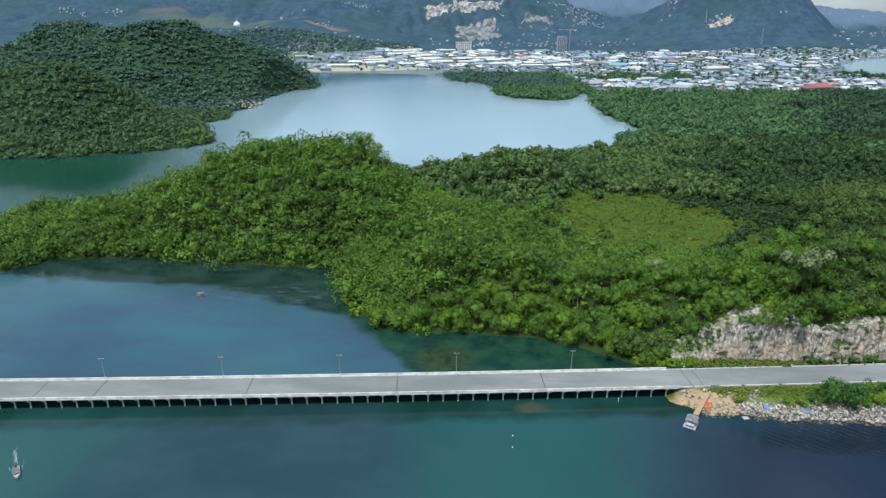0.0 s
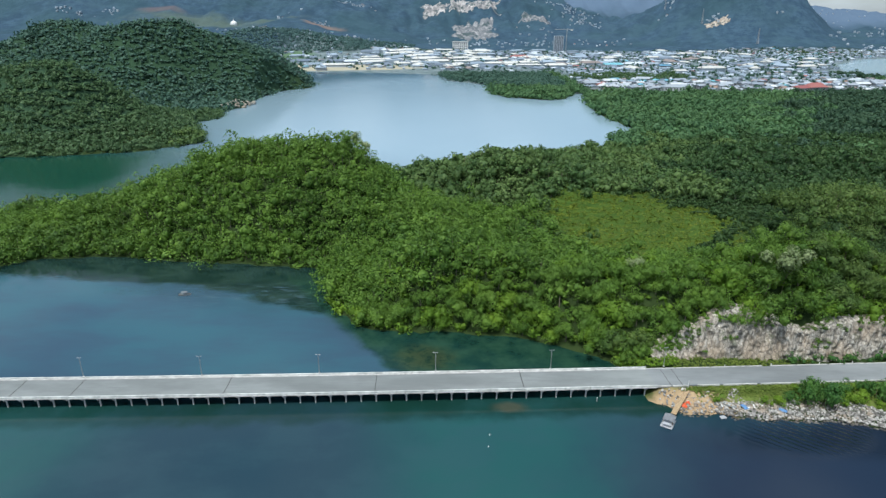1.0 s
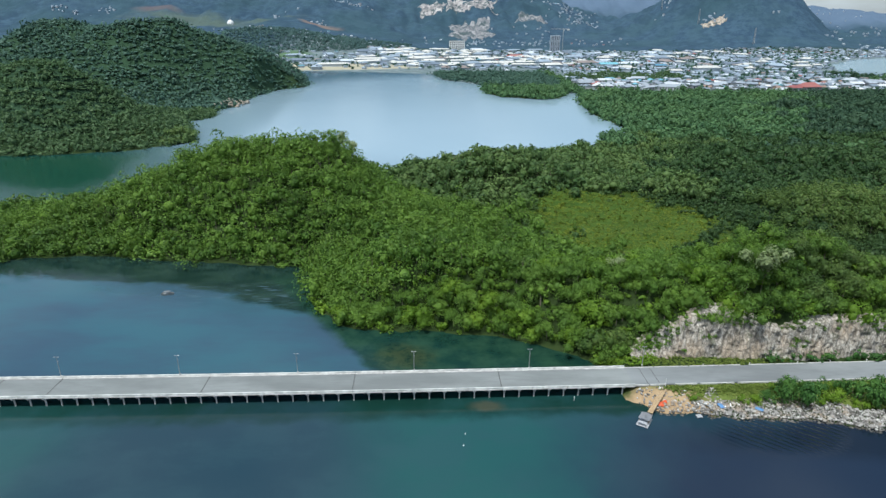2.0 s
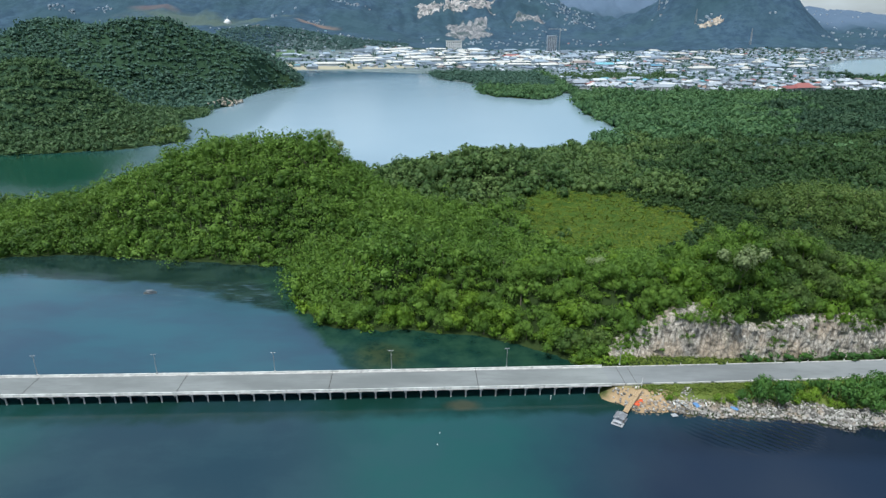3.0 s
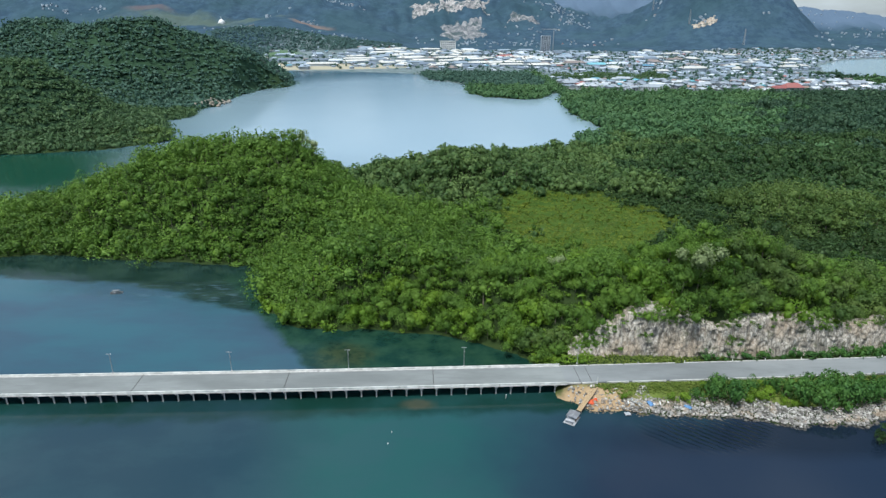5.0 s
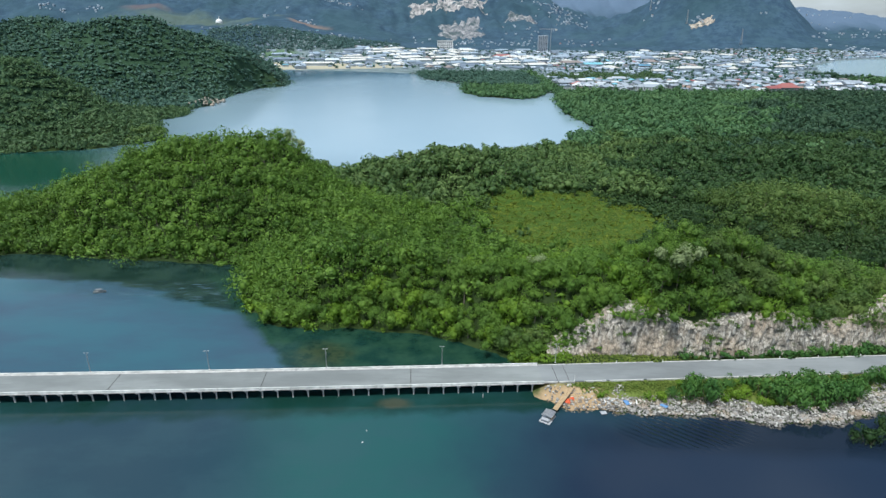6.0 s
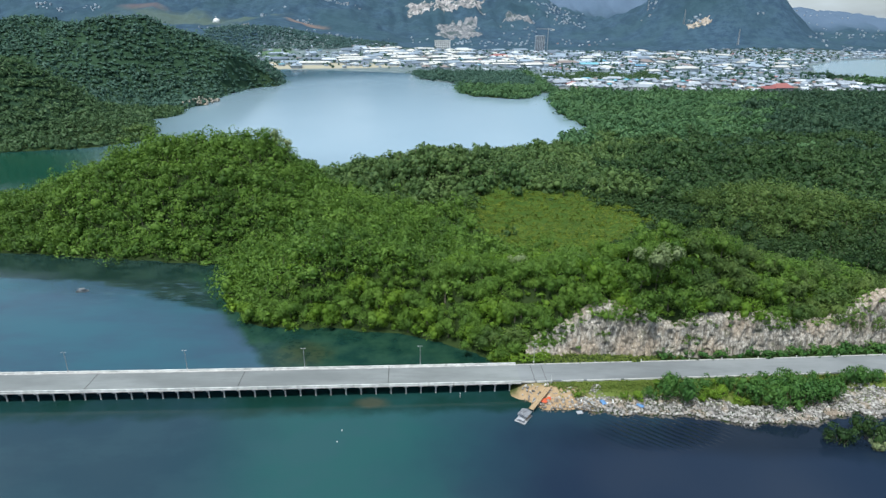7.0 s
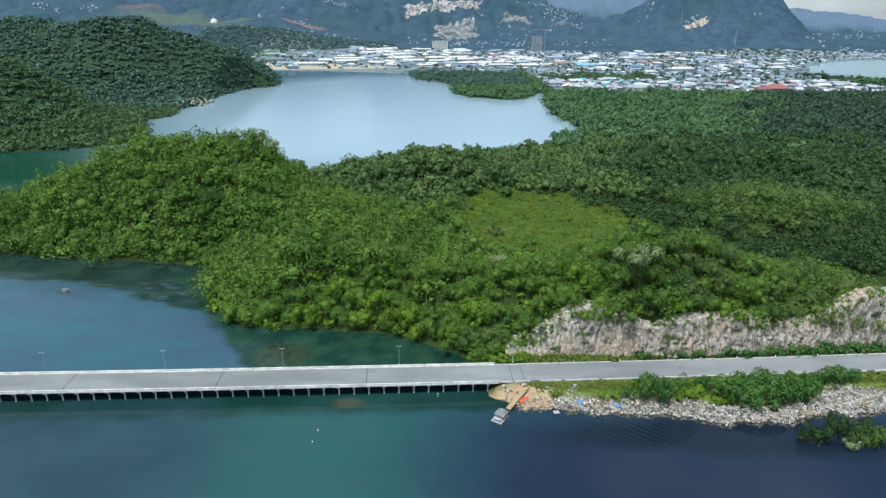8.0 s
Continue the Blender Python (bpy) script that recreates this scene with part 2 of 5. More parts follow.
def ground_material():
    n = Nodes("forest_floor")
    z = n.height()
    soil = n.mix(n.noise(0.4, 5), (0.018, 0.036, 0.01), (0.042, 0.062, 0.02))
    soil = n.mix(n.spot(-800, 900, 560, 600, 0.05), soil, n.mix(n.noise(0.12, 5), (0.024, 0.05, 0.028), (0.04, 0.078, 0.04)))
    wob = n.noise(0.05, 4)
    marsh = n.mix(n.span(n.noise(0.12, 6, 0.75, (0.5, 1.8, 1)), 0.32, 0.7), (0.034, 0.072, 0.012), (0.08, 0.128, 0.021))
    c = n.mix(n.spot(111, 330, 60, 70, 0.3, wob, 0.9), soil, marsh)
    c = n.mix(n.spot(148, 160.5, 72, 7, 0.2, n.noise(0.3, 4), 0.5), c, n.mix(n.noise(0.6, 5), (0.07, 0.12, 0.02), (0.19, 0.22, 0.06)))
    c = n.mix(n.math("MULTIPLY", n.spot(80, 154.5, 14, 6.5, 0.3, n.noise(0.4, 4), 0.5), 0.9), c, n.mix(n.noise(0.9, 5), (0.28, 0.18, 0.095), (0.54, 0.4, 0.25)))
    # the town's lots, yards and lanes, paled and blued for distance haze
    lots = n.mix(n.span(n.noise(0.05, 6, 0.7), 0.35, 0.7), (0.1, 0.145, 0.145), (0.23, 0.27, 0.28))
    c = n.mix(n.spot(470, 1700, 1200, 710, 0.05), c, lots)
    c = n.mix(n.spot(-400, 1570, 330, 115, 0.1, wob, 0.4), c, (0.4, 0.37, 0.27))
    # far wooded slopes, distance haze mixed into their blue tones
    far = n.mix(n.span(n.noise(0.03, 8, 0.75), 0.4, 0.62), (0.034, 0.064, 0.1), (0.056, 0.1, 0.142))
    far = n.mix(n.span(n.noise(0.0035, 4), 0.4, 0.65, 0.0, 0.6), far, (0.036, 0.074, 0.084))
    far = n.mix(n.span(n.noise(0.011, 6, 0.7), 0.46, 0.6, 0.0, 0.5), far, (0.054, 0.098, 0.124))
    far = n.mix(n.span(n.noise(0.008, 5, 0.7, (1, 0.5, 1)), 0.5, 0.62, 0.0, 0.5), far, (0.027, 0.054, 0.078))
    s = n.t.nodes.new("ShaderNodeSeparateXYZ")
    n.t.links.new(n.geo.outputs["Position"], s.inputs[0])
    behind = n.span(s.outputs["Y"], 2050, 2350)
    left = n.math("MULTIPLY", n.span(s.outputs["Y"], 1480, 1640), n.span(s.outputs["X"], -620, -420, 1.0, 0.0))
    # farthest ridge painted paler and bluer still, for thicker haze
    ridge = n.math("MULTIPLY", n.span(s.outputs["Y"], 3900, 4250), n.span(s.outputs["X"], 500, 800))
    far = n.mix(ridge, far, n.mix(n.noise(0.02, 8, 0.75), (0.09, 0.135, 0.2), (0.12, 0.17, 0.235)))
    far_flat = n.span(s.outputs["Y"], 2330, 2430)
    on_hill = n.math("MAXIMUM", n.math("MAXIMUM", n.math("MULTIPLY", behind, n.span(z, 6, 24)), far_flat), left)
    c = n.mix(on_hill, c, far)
    c = n.mix(n.math("MULTIPLY", n.spot(-1341, 2925, 90, 34, 0.5, n.noise(0.006, 4), 1.4), 0.4), c, (0.2, 0.12, 0.1))
    c = n.mix(n.math("MULTIPLY", n.spot(-1080, 2820, 330, 90, 0.6, n.noise(0.008, 6, 0.7), 2.4), 0.5), c, (0.12, 0.15, 0.09))
    c = n.mix(n.math("MULTIPLY", n.spot(-560, 2740, 80, 34, 0.5, n.noise(0.02, 4), 1.2), 0.8), c, (0.22, 0.16, 0.13))
    c = n.mix(n.math("MULTIPLY", n.spot(-475, 1890, 55, 75, 0.4, n.noise(0.03, 5), 0.8), 0.9), c, (0.1, 0.165, 0.085))
    n.bump(n.noise(0.035, 8, 0.7), 5.0, 0.28)
    return n.done(c, 0.95, spec=0.1)


GROUND = ground_material()


def concrete_material(name, lo, hi, scale=0.5):
    n = Nodes(name)
    c = n.mix(n.span(n.noise(scale, 6, 0.65), 0.3, 0.7), lo, hi)
    c = n.mix(n.math("MULTIPLY", n.span(n.noise(0.9, 5, 0.7, (1, 1, 0.15)), 0.55, 0.75), 0.6), c, (0.08, 0.075, 0.065))
    n.bump(n.noise(6, 5), 0.02, 0.5)
    return n.done(c, 0.85, spec=0.3)


CONCRETE = concrete_material("concrete", (0.38, 0.37, 0.35), (0.62, 0.61, 0.58))
PARAPET = concrete_material("whitewashed_concrete", (0.42, 0.43, 0.41), (0.78, 0.78, 0.74), 0.35)
PILE = concrete_material("pile_concrete", (0.4, 0.4, 0.39), (0.6, 0.59, 0.57), 1.2)
# girder concrete set near-black, holding the shade under the deck
GIRDER = concrete_material("shaded_girder_concrete", (0.02, 0.022, 0.022), (0.05, 0.052, 0.05), 0.8)
DARK_JOINT = concrete_material("joint_rubber", (0.06, 0.06, 0.06), (0.12, 0.12, 0.115), 2.0)


def road_material(name, lo, hi):
    n = Nodes(name)
    c = n.mix(n.span(n.noise(0.09, 5, 0.6, (0.35, 1, 1)), 0.3, 0.7), lo, hi)
    c = n.mix(n.math("MULTIPLY", n.span(n.noise(1.3, 5, 0.7, (0.08, 1, 1)), 0.5, 0.75), 0.4), c, (0.125, 0.128, 0.135))
    n.bump(n.noise(14, 4), 0.01, 0.4)
    return n.done(c, 0.9, spec=0.25)


ROAD = road_material("worn_asphalt", (0.168, 0.181, 0.177), (0.255, 0.272, 0.266))
SHORE_ROAD = road_material("shore_asphalt", (0.16, 0.172, 0.175), (0.245, 0.26, 0.262))


def rock_material(name, lo, mid, hi, tint):
    n = Nodes(name)
    c = n.ramp(n.noise(1.0, 9, 0.8, (1, 1, 0.3)), [(0.38, lo), (0.5, mid), (0.64, hi)])
    c = n.mix(n.span(n.noise(0.07, 5), 0.46, 0.62, 0.0, 0.45), c, tint)
    c = n.mix(n.span(n.noise(0.16, 6, 0.7, (1, 1, 0.5)), 0.56, 0.7, 0.0, 0.4), c, (0.26, 0.24, 0.24))
    c = n.mix(n.span(n.cells(0.55, (1, 1, 0.6), "DISTANCE_TO_EDGE"), 0.0, 0.1, 0.5, 0.0), c, (0.07, 0.062, 0.055))
    c = n.mix(n.span(n.noise(0.22, 6, 0.7), 0.56, 0.66, 0.0, 0.55), c, (0.085, 0.1, 0.045))
    n.bump(n.noise(1.4, 8, 0.75, (1, 1, 0.6)), 0.5, 0.8)
    return n.done(c, 0.92, spec=0.2)


CLIFF = rock_material("cut_limestone", (0.12, 0.105, 0.085), (0.35, 0.318, 0.268), (0.68, 0.64, 0.57), (0.45, 0.34, 0.235))


def stone_material():
    n = Nodes("loose_stone")
    c = n.ramp(n.island(), [(0.0, (0.1, 0.095, 0.085)), (0.5, (0.27, 0.255, 0.235)), (1.0, (0.56, 0.54, 0.5))])
    c = n.mix(n.math("MULTIPLY", n.span(n.noise(0.25, 3), 0.5, 0.65), 0.5), c, (0.42, 0.32, 0.22))
    c = n.mix(n.span(n.height(), 0.2, 0.75, 0.8, 0.0), c, (0.045, 0.042, 0.034))
    n.bump(n.noise(5, 5), 0.08, 0.6)
    return n.done(c, 0.9, spec=0.25)


STONE = stone_material()


def plain(name, color, rough=0.6, metal=0.0, vary=0.35, scale=1.5):
    n = Nodes(name)
    c = n.mix(n.span(n.noise(scale, 5, 0.65), 0.35, 0.75, 0.0, vary), color, tuple(v * 0.45 for v in color))
    return n.done(c, rough, metal)


def roof_material(name, stops):
    n = Nodes(name)
    c = n.ramp(n.object_random(), stops)
    c = n.mix(n.span(n.noise(0.12, 5, 0.7), 0.45, 0.75, 0.0, 0.35), c, (0.2, 0.15, 0.12))
    return n.done(c, 0.5, spec=0.4)


# pale and zinc roof tones blued for the haze over the town
ROOF_WHITE = roof_material("pale_sheet_roof", [(0.0, (0.29, 0.33, 0.37)), (0.5, (0.43, 0.47, 0.5)), (1.0, (0.64, 0.66, 0.67))])
ROOF_GREY = roof_material("zinc_roof", [(0.0, (0.17, 0.21, 0.25)), (0.5, (0.27, 0.31, 0.36)), (1.0, (0.38, 0.42, 0.46))])
ROOF_BLUE = roof_material("blue_roof", [(0.0, (0.09, 0.24, 0.36)), (1.0, (0.2, 0.48, 0.55))])
ROOF_RED = roof_material("red_roof", [(0.0, (0.27, 0.085, 0.08)), (1.0, (0.36, 0.14, 0.12))])
ROOF_RUST = roof_material("rusty_roof", [(0.0, (0.2, 0.13, 0.1)), (1.0, (0.34, 0.25, 0.2))])
WALL_PAINT = roof_material("painted_wall", [(0.0, (0.15, 0.16, 0.165)), (0.5, (0.27, 0.285, 0.295)), (1.0, (0.52, 0.53, 0.53))])
WINDOW_DARK = plain("window_glass", (0.04, 0.05, 0.06), 0.12, vary=0.1)
METAL = plain("galvanised_steel", (0.42, 0.43, 0.44), 0.45, 0.6)
WHITE = plain("white_paint", (0.78, 0.78, 0.76), 0.5)
ORANGE = plain("orange_tarp", (0.62, 0.1, 0.03), 0.6)
BLUE_TARP = plain("blue_tarp", (0.12, 0.25, 0.46), 0.6)
PLANK = plain("weathered_plank", (0.42, 0.3, 0.17), 0.85)
TIN = plain("tin_sheet", (0.55, 0.56, 0.58), 0.4, 0.3)
DARK = plain("dark_paint", (0.05, 0.055, 0.06), 0.5)
GRASS = foliage("grass_blade", (0.07, 0.12, 0.018), (0.13, 0.19, 0.03), (0.22, 0.27, 0.055), 0.1, (0.3, 0.27, 0.12))


# ---------------------------------------------------------------- mesh helpers
def link(name, me, material, parent=None, label=""):
    if "leaf" in material.name or "blade" in material.name:
        # a plant of its own takes one shade at random; joined woods bring one for each tree
        if "tint" not in me.attributes:
            n = len(me.vertices)
            me.attributes.new("tint", "FLOAT", "POINT").data.foreach_set("value", np.full(n, 0.2, np.float32))
            me.attributes.new("lone", "FLOAT", "POINT").data.foreach_set("value", np.full(n, 0.6, np.float32))
    me.materials.clear()
    me.materials.append(material)
    ob = new(name, me)
    if parent is not None:
        ob.parent = parent
    return tagged(ob, label)


def part(name, bm, material, parent=None, label=""):
    me = bpy.data.meshes.new(name)
    bmesh.ops.recalc_face_normals(bm, faces=bm.faces)
    bm.to_mesh(me)
    bm.free()
    return link(name, me, material, parent, label)


def quads_mesh(name, verts, quads):
    """A mesh from arrays of vertices and four-cornered faces."""
    me = bpy.data.meshes.new(name)
    nv, nf = len(verts), len(quads)
    me.vertices.add(nv)
    me.vertices.foreach_set("co", np.asarray(verts, np.float32).ravel())
    me.loops.add(nf * 4)
    me.loops.foreach_set("vertex_index", np.asarray(quads, np.int32).ravel())
    me.polygons.add(nf)
    me.polygons.foreach_set("loop_start", np.arange(nf, dtype=np.int32) * 4)
    me.update(calc_edges=True)
    return me


def empty(name, x=0, y=0, z=0, rz=0):
    ob = new(name)
    ob.matrix_basis = pose(x, y, z, 0, 0, rz)
    return ob


def box(bm, x0, x1, y0, y1, z0, z1, bevel=0.0):
    vs = [bm.verts.new(p) for p in ((x0, y0, z0), (x1, y0, z0), (x1, y1, z0), (x0, y1, z0), (x0, y0, z1), (x1, y0, z1), (x1, y1, z1), (x0, y1, z1))]
    fs = [bm.faces.new([vs[i] for i in f]) for f in ((3, 2, 1, 0), (4, 5, 6, 7), (0, 1, 5, 4), (1, 2, 6, 5), (2, 3, 7, 6), (3, 0, 4, 7))]
    if bevel:
        es = list({e for f in fs for e in f.edges})
        bmesh.ops.bevel(bm, geom=es, offset=bevel, segments=1, affect="EDGES")


def tube(bm, a, b, r0, r1=None, n=8):
    r1 = r0 if r1 is None else r1
    a, b = Vector(a), Vector(b)
    q = (b - a).to_track_quat("Z", "Y")
    rings = []
    for p, r in ((a, r0), (b, r1)):
        rings.append([bm.verts.new(p + q @ Vector((r * math.cos(2 * math.pi * i / n), r * math.sin(2 * math.pi * i / n), 0))) for i in range(n)])
    for i in range(n):
        bm.faces.new((rings[0][i], rings[0][(i + 1) % n], rings[1][(i + 1) % n], rings[1][i]))
    bm.faces.new(rings[0][::-1])
    bm.faces.new(rings[1])


# ---------------------------------------------------------------- plan of land and water
EAST_SHORE = [(-60, 390), (-42, 432), (-22, 462), (24, 487), (108, 534), (165, 553), (161, 592), (191, 624), (207, 652), (204, 705),
              (196, 762), (197, 841), (212, 938), (224, 1018), (203, 990), (178, 930), (144, 921), (94, 948), (68, 1009), (75, 1128),
              (34, 1190), (0, 1224), (-18, 1326), (-22, 1369)]
WEST_SHORE = [(-94, 1396), (-229, 1436), (-358, 1446), (-283, 1247), (-251, 1134), (-249, 1084), (-281, 1055), (-294, 971),
              (-292, 886), (-283, 825), (-302, 797), (-278, 738), (-299, 702), (-263, 628), (-241, 587), (-252, 564), (-281, 536),
              (-323, 520), (-368, 512), (-520, 480), (-1500, 390), (-1500, 250), (-420, 308), (-300, 342), (-230, 356), (-150, 378)]
FRONT_SHORE = [(-1500, 155), (-420, 230), (-285, 246), (-218, 258), (-211, 268), (-200, 274), (-162, 278), (-120, 271), (-82, 267),
               (-57, 265), (-50, 246), (-48.5, 234), (-42, 221), (-31, 208.5), (-20, 202), (7, 201), (29, 198), (50, 189.5), (62, 181),
               (74, 172), (73.5, 157), (80, 152), (109, 151), (125, 148), (140, 144), (158, 146), (167, 149), (189, 150), (300, 146),
               (700, 118), (1600, -60), (1600, -700), (-1500, -700)]
RIGHT_BAY = [(915, 1190), (885, 1270), (905, 1380), (949, 1498), (1054, 1695), (1261, 1927), (1447, 2026), (2500, 2150), (3800, 1950), (3800, 950), (1500, 1080)]


def signed(poly, x, y):
    """Distance to a closed outline: below zero inside it."""
    p = np.array(poly, float)
    best, inside = np.full(x.shape, 1e9), np.zeros(x.shape, bool)
    for (ax, ay), (bx, by) in zip(p, np.roll(p, -1, 0)):
        ux, uy = bx - ax, by - ay
        t = np.clip(((x - ax) * ux + (y - ay) * uy) / (ux * ux + uy * uy), 0, 1)
        best = np.minimum(best, np.hypot(x - ax - t * ux, y - ay - t * uy))
        cross = (ay > y) != (by > y)
        inside ^= cross & (x < ax + (y - ay) / (uy if uy else 1e-9) * ux)
    return np.where(inside, -best, best)


def waves(x, y, scale, seed):
    """Cheap smooth unevenness from a few crossed waves, about -1 to 1."""
    r = np.random.RandomState(seed)
    out = 0.0
    for i in range(7):
        a, p, f = r.uniform(0, 2 * np.pi), r.uniform(0, 2 * np.pi), r.uniform(0.6, 1.9)
        out = out + np.sin((x * np.cos(a) + y * np.sin(a)) * f * 2 * np.pi / scale + p)
    return out / 4


def to_water(x, y):
    d = np.minimum.reduce([signed(EAST_SHORE + WEST_SHORE, x, y), signed(FRONT_SHORE, x, y), signed(RIGHT_BAY, x, y)])
    return d + 2.2 * waves(x, y, 34, 5) + 1.0 * waves(x, y, 11, 6)


def hump(x, y, cx, cy, sx, sy, h, turn=0.0):
    c, s = math.cos(turn), math.sin(turn)
    u, v = (x - cx) * c + (y - cy) * s, -(x - cx) * s + (y - cy) * c
    return h * np.exp(-0.5 * ((u / sx) ** 2 + (v / sy) ** 2))


def step(v, a, b):
    t = np.clip((v - a) / (b - a), 0, 1)
    return t * t * (3 - 2 * t)


def cliff_off(x):
    """How far the rock face stands off the road's middle."""
    return 10.8 - 3.4 * np.exp(-(((x - 143) / 34) ** 2))


def relief(x, y):
    """Height of the dry ground."""
    z = 0.9 + 0.5 * waves(x, y, 60, 1)
    # the wooded point
    z += hump(x, y, -78, 334, 40, 27, 33) + hump(x, y, -140, 322, 42, 26, 21) + hump(x, y, -82, 288, 38, 18, 10)
    z += hump(x, y, -50, 331, 15, 18, 12) + hump(x, y, -20, 292, 24, 22, 13) + hump(x, y, 2, 226, 22, 16, 21) + hump(x, y, 46, 211, 28, 14, 14)
    z += hump(x, y, 100, 197, 36, 13, 18) + hump(x, y, 142, 203, 28, 13, 20) + hump(x, y, 200, 210, 40, 16, 11)
    z += hump(x, y, 38, 406, 34, 24, 18) + hump(x, y, 52, 420, 30, 24, 5) + hump(x, y, 232, 318, 34, 24, 16) + hump(x, y, 300, 470, 50, 40, 7) + hump(x, y, 320, 250, 60, 40, 14)
    # hills west of the lagoon
    front = hump(x, y, -495, 649, 95, 34, 54) + hump(x, y, -399, 622, 42, 46, 37) + hump(x, y, -305, 610, 32, 34, 9) + hump(x, y, -672, 794, 83, 111, 40)
    back = hump(x, y, -473, 992, 66, 79, 80) + hump(x, y, -632, 1038, 80, 118, 95) + hump(x, y, -374, 1040, 66, 60, 57) + hump(x, y, -333, 1158, 37, 75, 40)
    back = back + hump(x, y, -924, 1012, 133, 174, 78)
    z += np.maximum(front, back * (1 + 0.05 * waves(x, y, 90, 25)))
    # foothill behind the lagoon's head
    z += hump(x, y, -650, 2160, 160, 120, 58) + hump(x, y, -430, 2120, 80, 90, 24)
    # mountains round the town
    far = step(y, 1550, 3900) * step(-x, -150, 800)
    z += 175 * far * (1 + 0.22 * waves(x, y, 900, 2)) + 45 * step(y, 2200, 3400) * waves(x, y, 620, 3) * step(-x, -200, 700)
    z += hump(x, y, -1900, 4000, 800, 500, 170) + hump(x, y, -700, 4300, 620, 420, 130)
    z += hump(x, y, 290, 3650, 330, 420, 240) + hump(x, y, -150, 3900, 300, 420, 120)
    z += hump(x, y, 1230, 2960, 170, 240, 200) + hump(x, y, 1445, 2960, 140, 240, 210) + hump(x, y, 1130, 3100, 240, 240, 70) + hump(x, y, 1100, 4550, 480, 300, 275)
    z += hump(x, y, 2350, 4600, 520, 300, 145) + hump(x, y, 3150, 4600, 400, 300, 45)
    z += step(y, 2450, 3600) * 42 + step(y, 2300, 3300) * 14 * waves(x, y, 260, 9) + step(y, 2500, 3200) * (7 * waves(x, y, 110, 14) + 3 * waves(x, y, 61, 15))
    # spurs and gullies down the far slopes
    spur = 1 - np.abs(waves(x, y * 0.35, 330, 26)) * 1.4
    z += step(y, 2250, 2900) * step(z, 25, 120) * (15 * spur + 7 * (1 - np.abs(waves(x, y * 0.5, 140, 27)) * 1.5))
    return z


def ground_z(x, y):
    d = to_water(x, y)
    z = relief(x, y)
    land = step(d, 0, 26)
    z = np.where(d > 0, 0.35 + np.minimum(d, 4) * 0.12 + (z - 0.4) * land, np.maximum(-5, d * 0.35))
    # the road's bench, its bank, and the cutting behind it
    off = y - road_y(x)
    shelf = step(x, 64, 76) * (y < 240)
    on = shelf * step(off, -10.5, -6.6) * (1 - step(off, cliff_off(x) - 0.5, cliff_off(x) + 1.0))
    z = z * (1 - on) + 3.25 * on
    z = np.where((shelf > 0.5) & (d > 0) & (off <= 0), np.minimum(z, 3.25), z)
    z = np.where((shelf > 0.5) & (off > 0), np.minimum(z, 3.25 + np.maximum(0, off - cliff_off(x) - 2.6) * 4.0), z)
    return z


# ---------------------------------------------------------------- ground and water
def axis(pieces):
    out = []
    for a, b, s in pieces:
        out += list(np.arange(a, b, s))
    return np.array(out + [pieces[-1][1]], float)


def build_ground():
    xs = axis([(-3900, -1200, 90), (-1200, -320, 16), (-320, 340, 3), (340, 1200, 16), (1200, 2000, 30), (2000, 3900, 60)])
    ys = axis([(120, 460, 3), (460, 700, 6), (700, 1500, 14), (1500, 3300, 24), (3300, 4950, 40)])
    gx, gy = np.meshgrid(xs, ys)
    gz = ground_z(gx, gy)
    nx, ny = len(xs), len(ys)
    i = (np.arange(ny - 1)[:, None] * nx + np.arange(nx - 1)[None, :]).ravel()
    me = quads_mesh("ground", np.stack([gx, gy, gz], -1).reshape(-1, 3), np.stack([i, i + 1, i + nx + 1, i + nx], -1))
    me.polygons.foreach_set("use_smooth", np.ones(len(me.polygons), bool))
    return tagged(link("ground", me, GROUND), "dark forest floor, marsh, town lots and far wooded slopes tinted with haze", "ground", kind="structure")


build_ground()


def build_water():
    xs = axis([(-6000, 6000, 400)])
    gx, gy = np.meshgrid(xs, axis([(-4000, 4960, 400)]))
    nx, ny = gx.shape[1], gx.shape[0]
    i = (np.arange(ny - 1)[:, None] * nx + np.arange(nx - 1)[None, :]).ravel()
    me = quads_mesh("water", np.stack([gx, gy, 0 * gx], -1).reshape(-1, 3), np.stack([i, i + 1, i + nx + 1, i + nx], -1))
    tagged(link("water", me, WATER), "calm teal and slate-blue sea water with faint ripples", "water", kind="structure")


build_water()

# ---------------------------------------------------------------- road and bridge
DECK = 3.8
END = 72.0


def ribbon(profile, x0, x1, dx=4.0):
    """A closed cross-section (offset from the road's middle, height) drawn along the road."""
    bm = bmesh.new()
    rows = []
    n = max(2, int(round((x1 - x0) / dx)) + 1)
    for x in np.linspace(x0, x1, n):
        t = math.atan(0.0505 + 0.0001 * x)
        rows.append([bm.verts.new((x - o * math.sin(t), road_y(x) + o * math.cos(t), z)) for o, z in profile])
    for a, b in zip(rows, rows[1:]):
        for i in range(len(profile)):
            j = (i + 1) % len(profile)
            bm.faces.new((a[i], b[i], b[j], a[j]))
    bm.faces.new(rows[0])
    bm.faces.new(rows[-1][::-1])
    return bm


def block(o0, o1, z0, z1, b=0.04):
    return [(o0, z0), (o1, z0), (o1, z1 - b), (o1 - b, z1), (o0 + b, z1), (o0, z1 - b)]


def on_road(x, off, z):
    t = math.atan(0.0505 + 0.0001 * x)
    return pose(x - off * math.sin(t), road_y(x) + off * math.cos(t), z, 0, 0, math.degrees(t))


JOINTS = [-130.0 + 47.0 * k for k in range(-9, 1)] + [-111.5, -64.4, -17.4, 29.6]


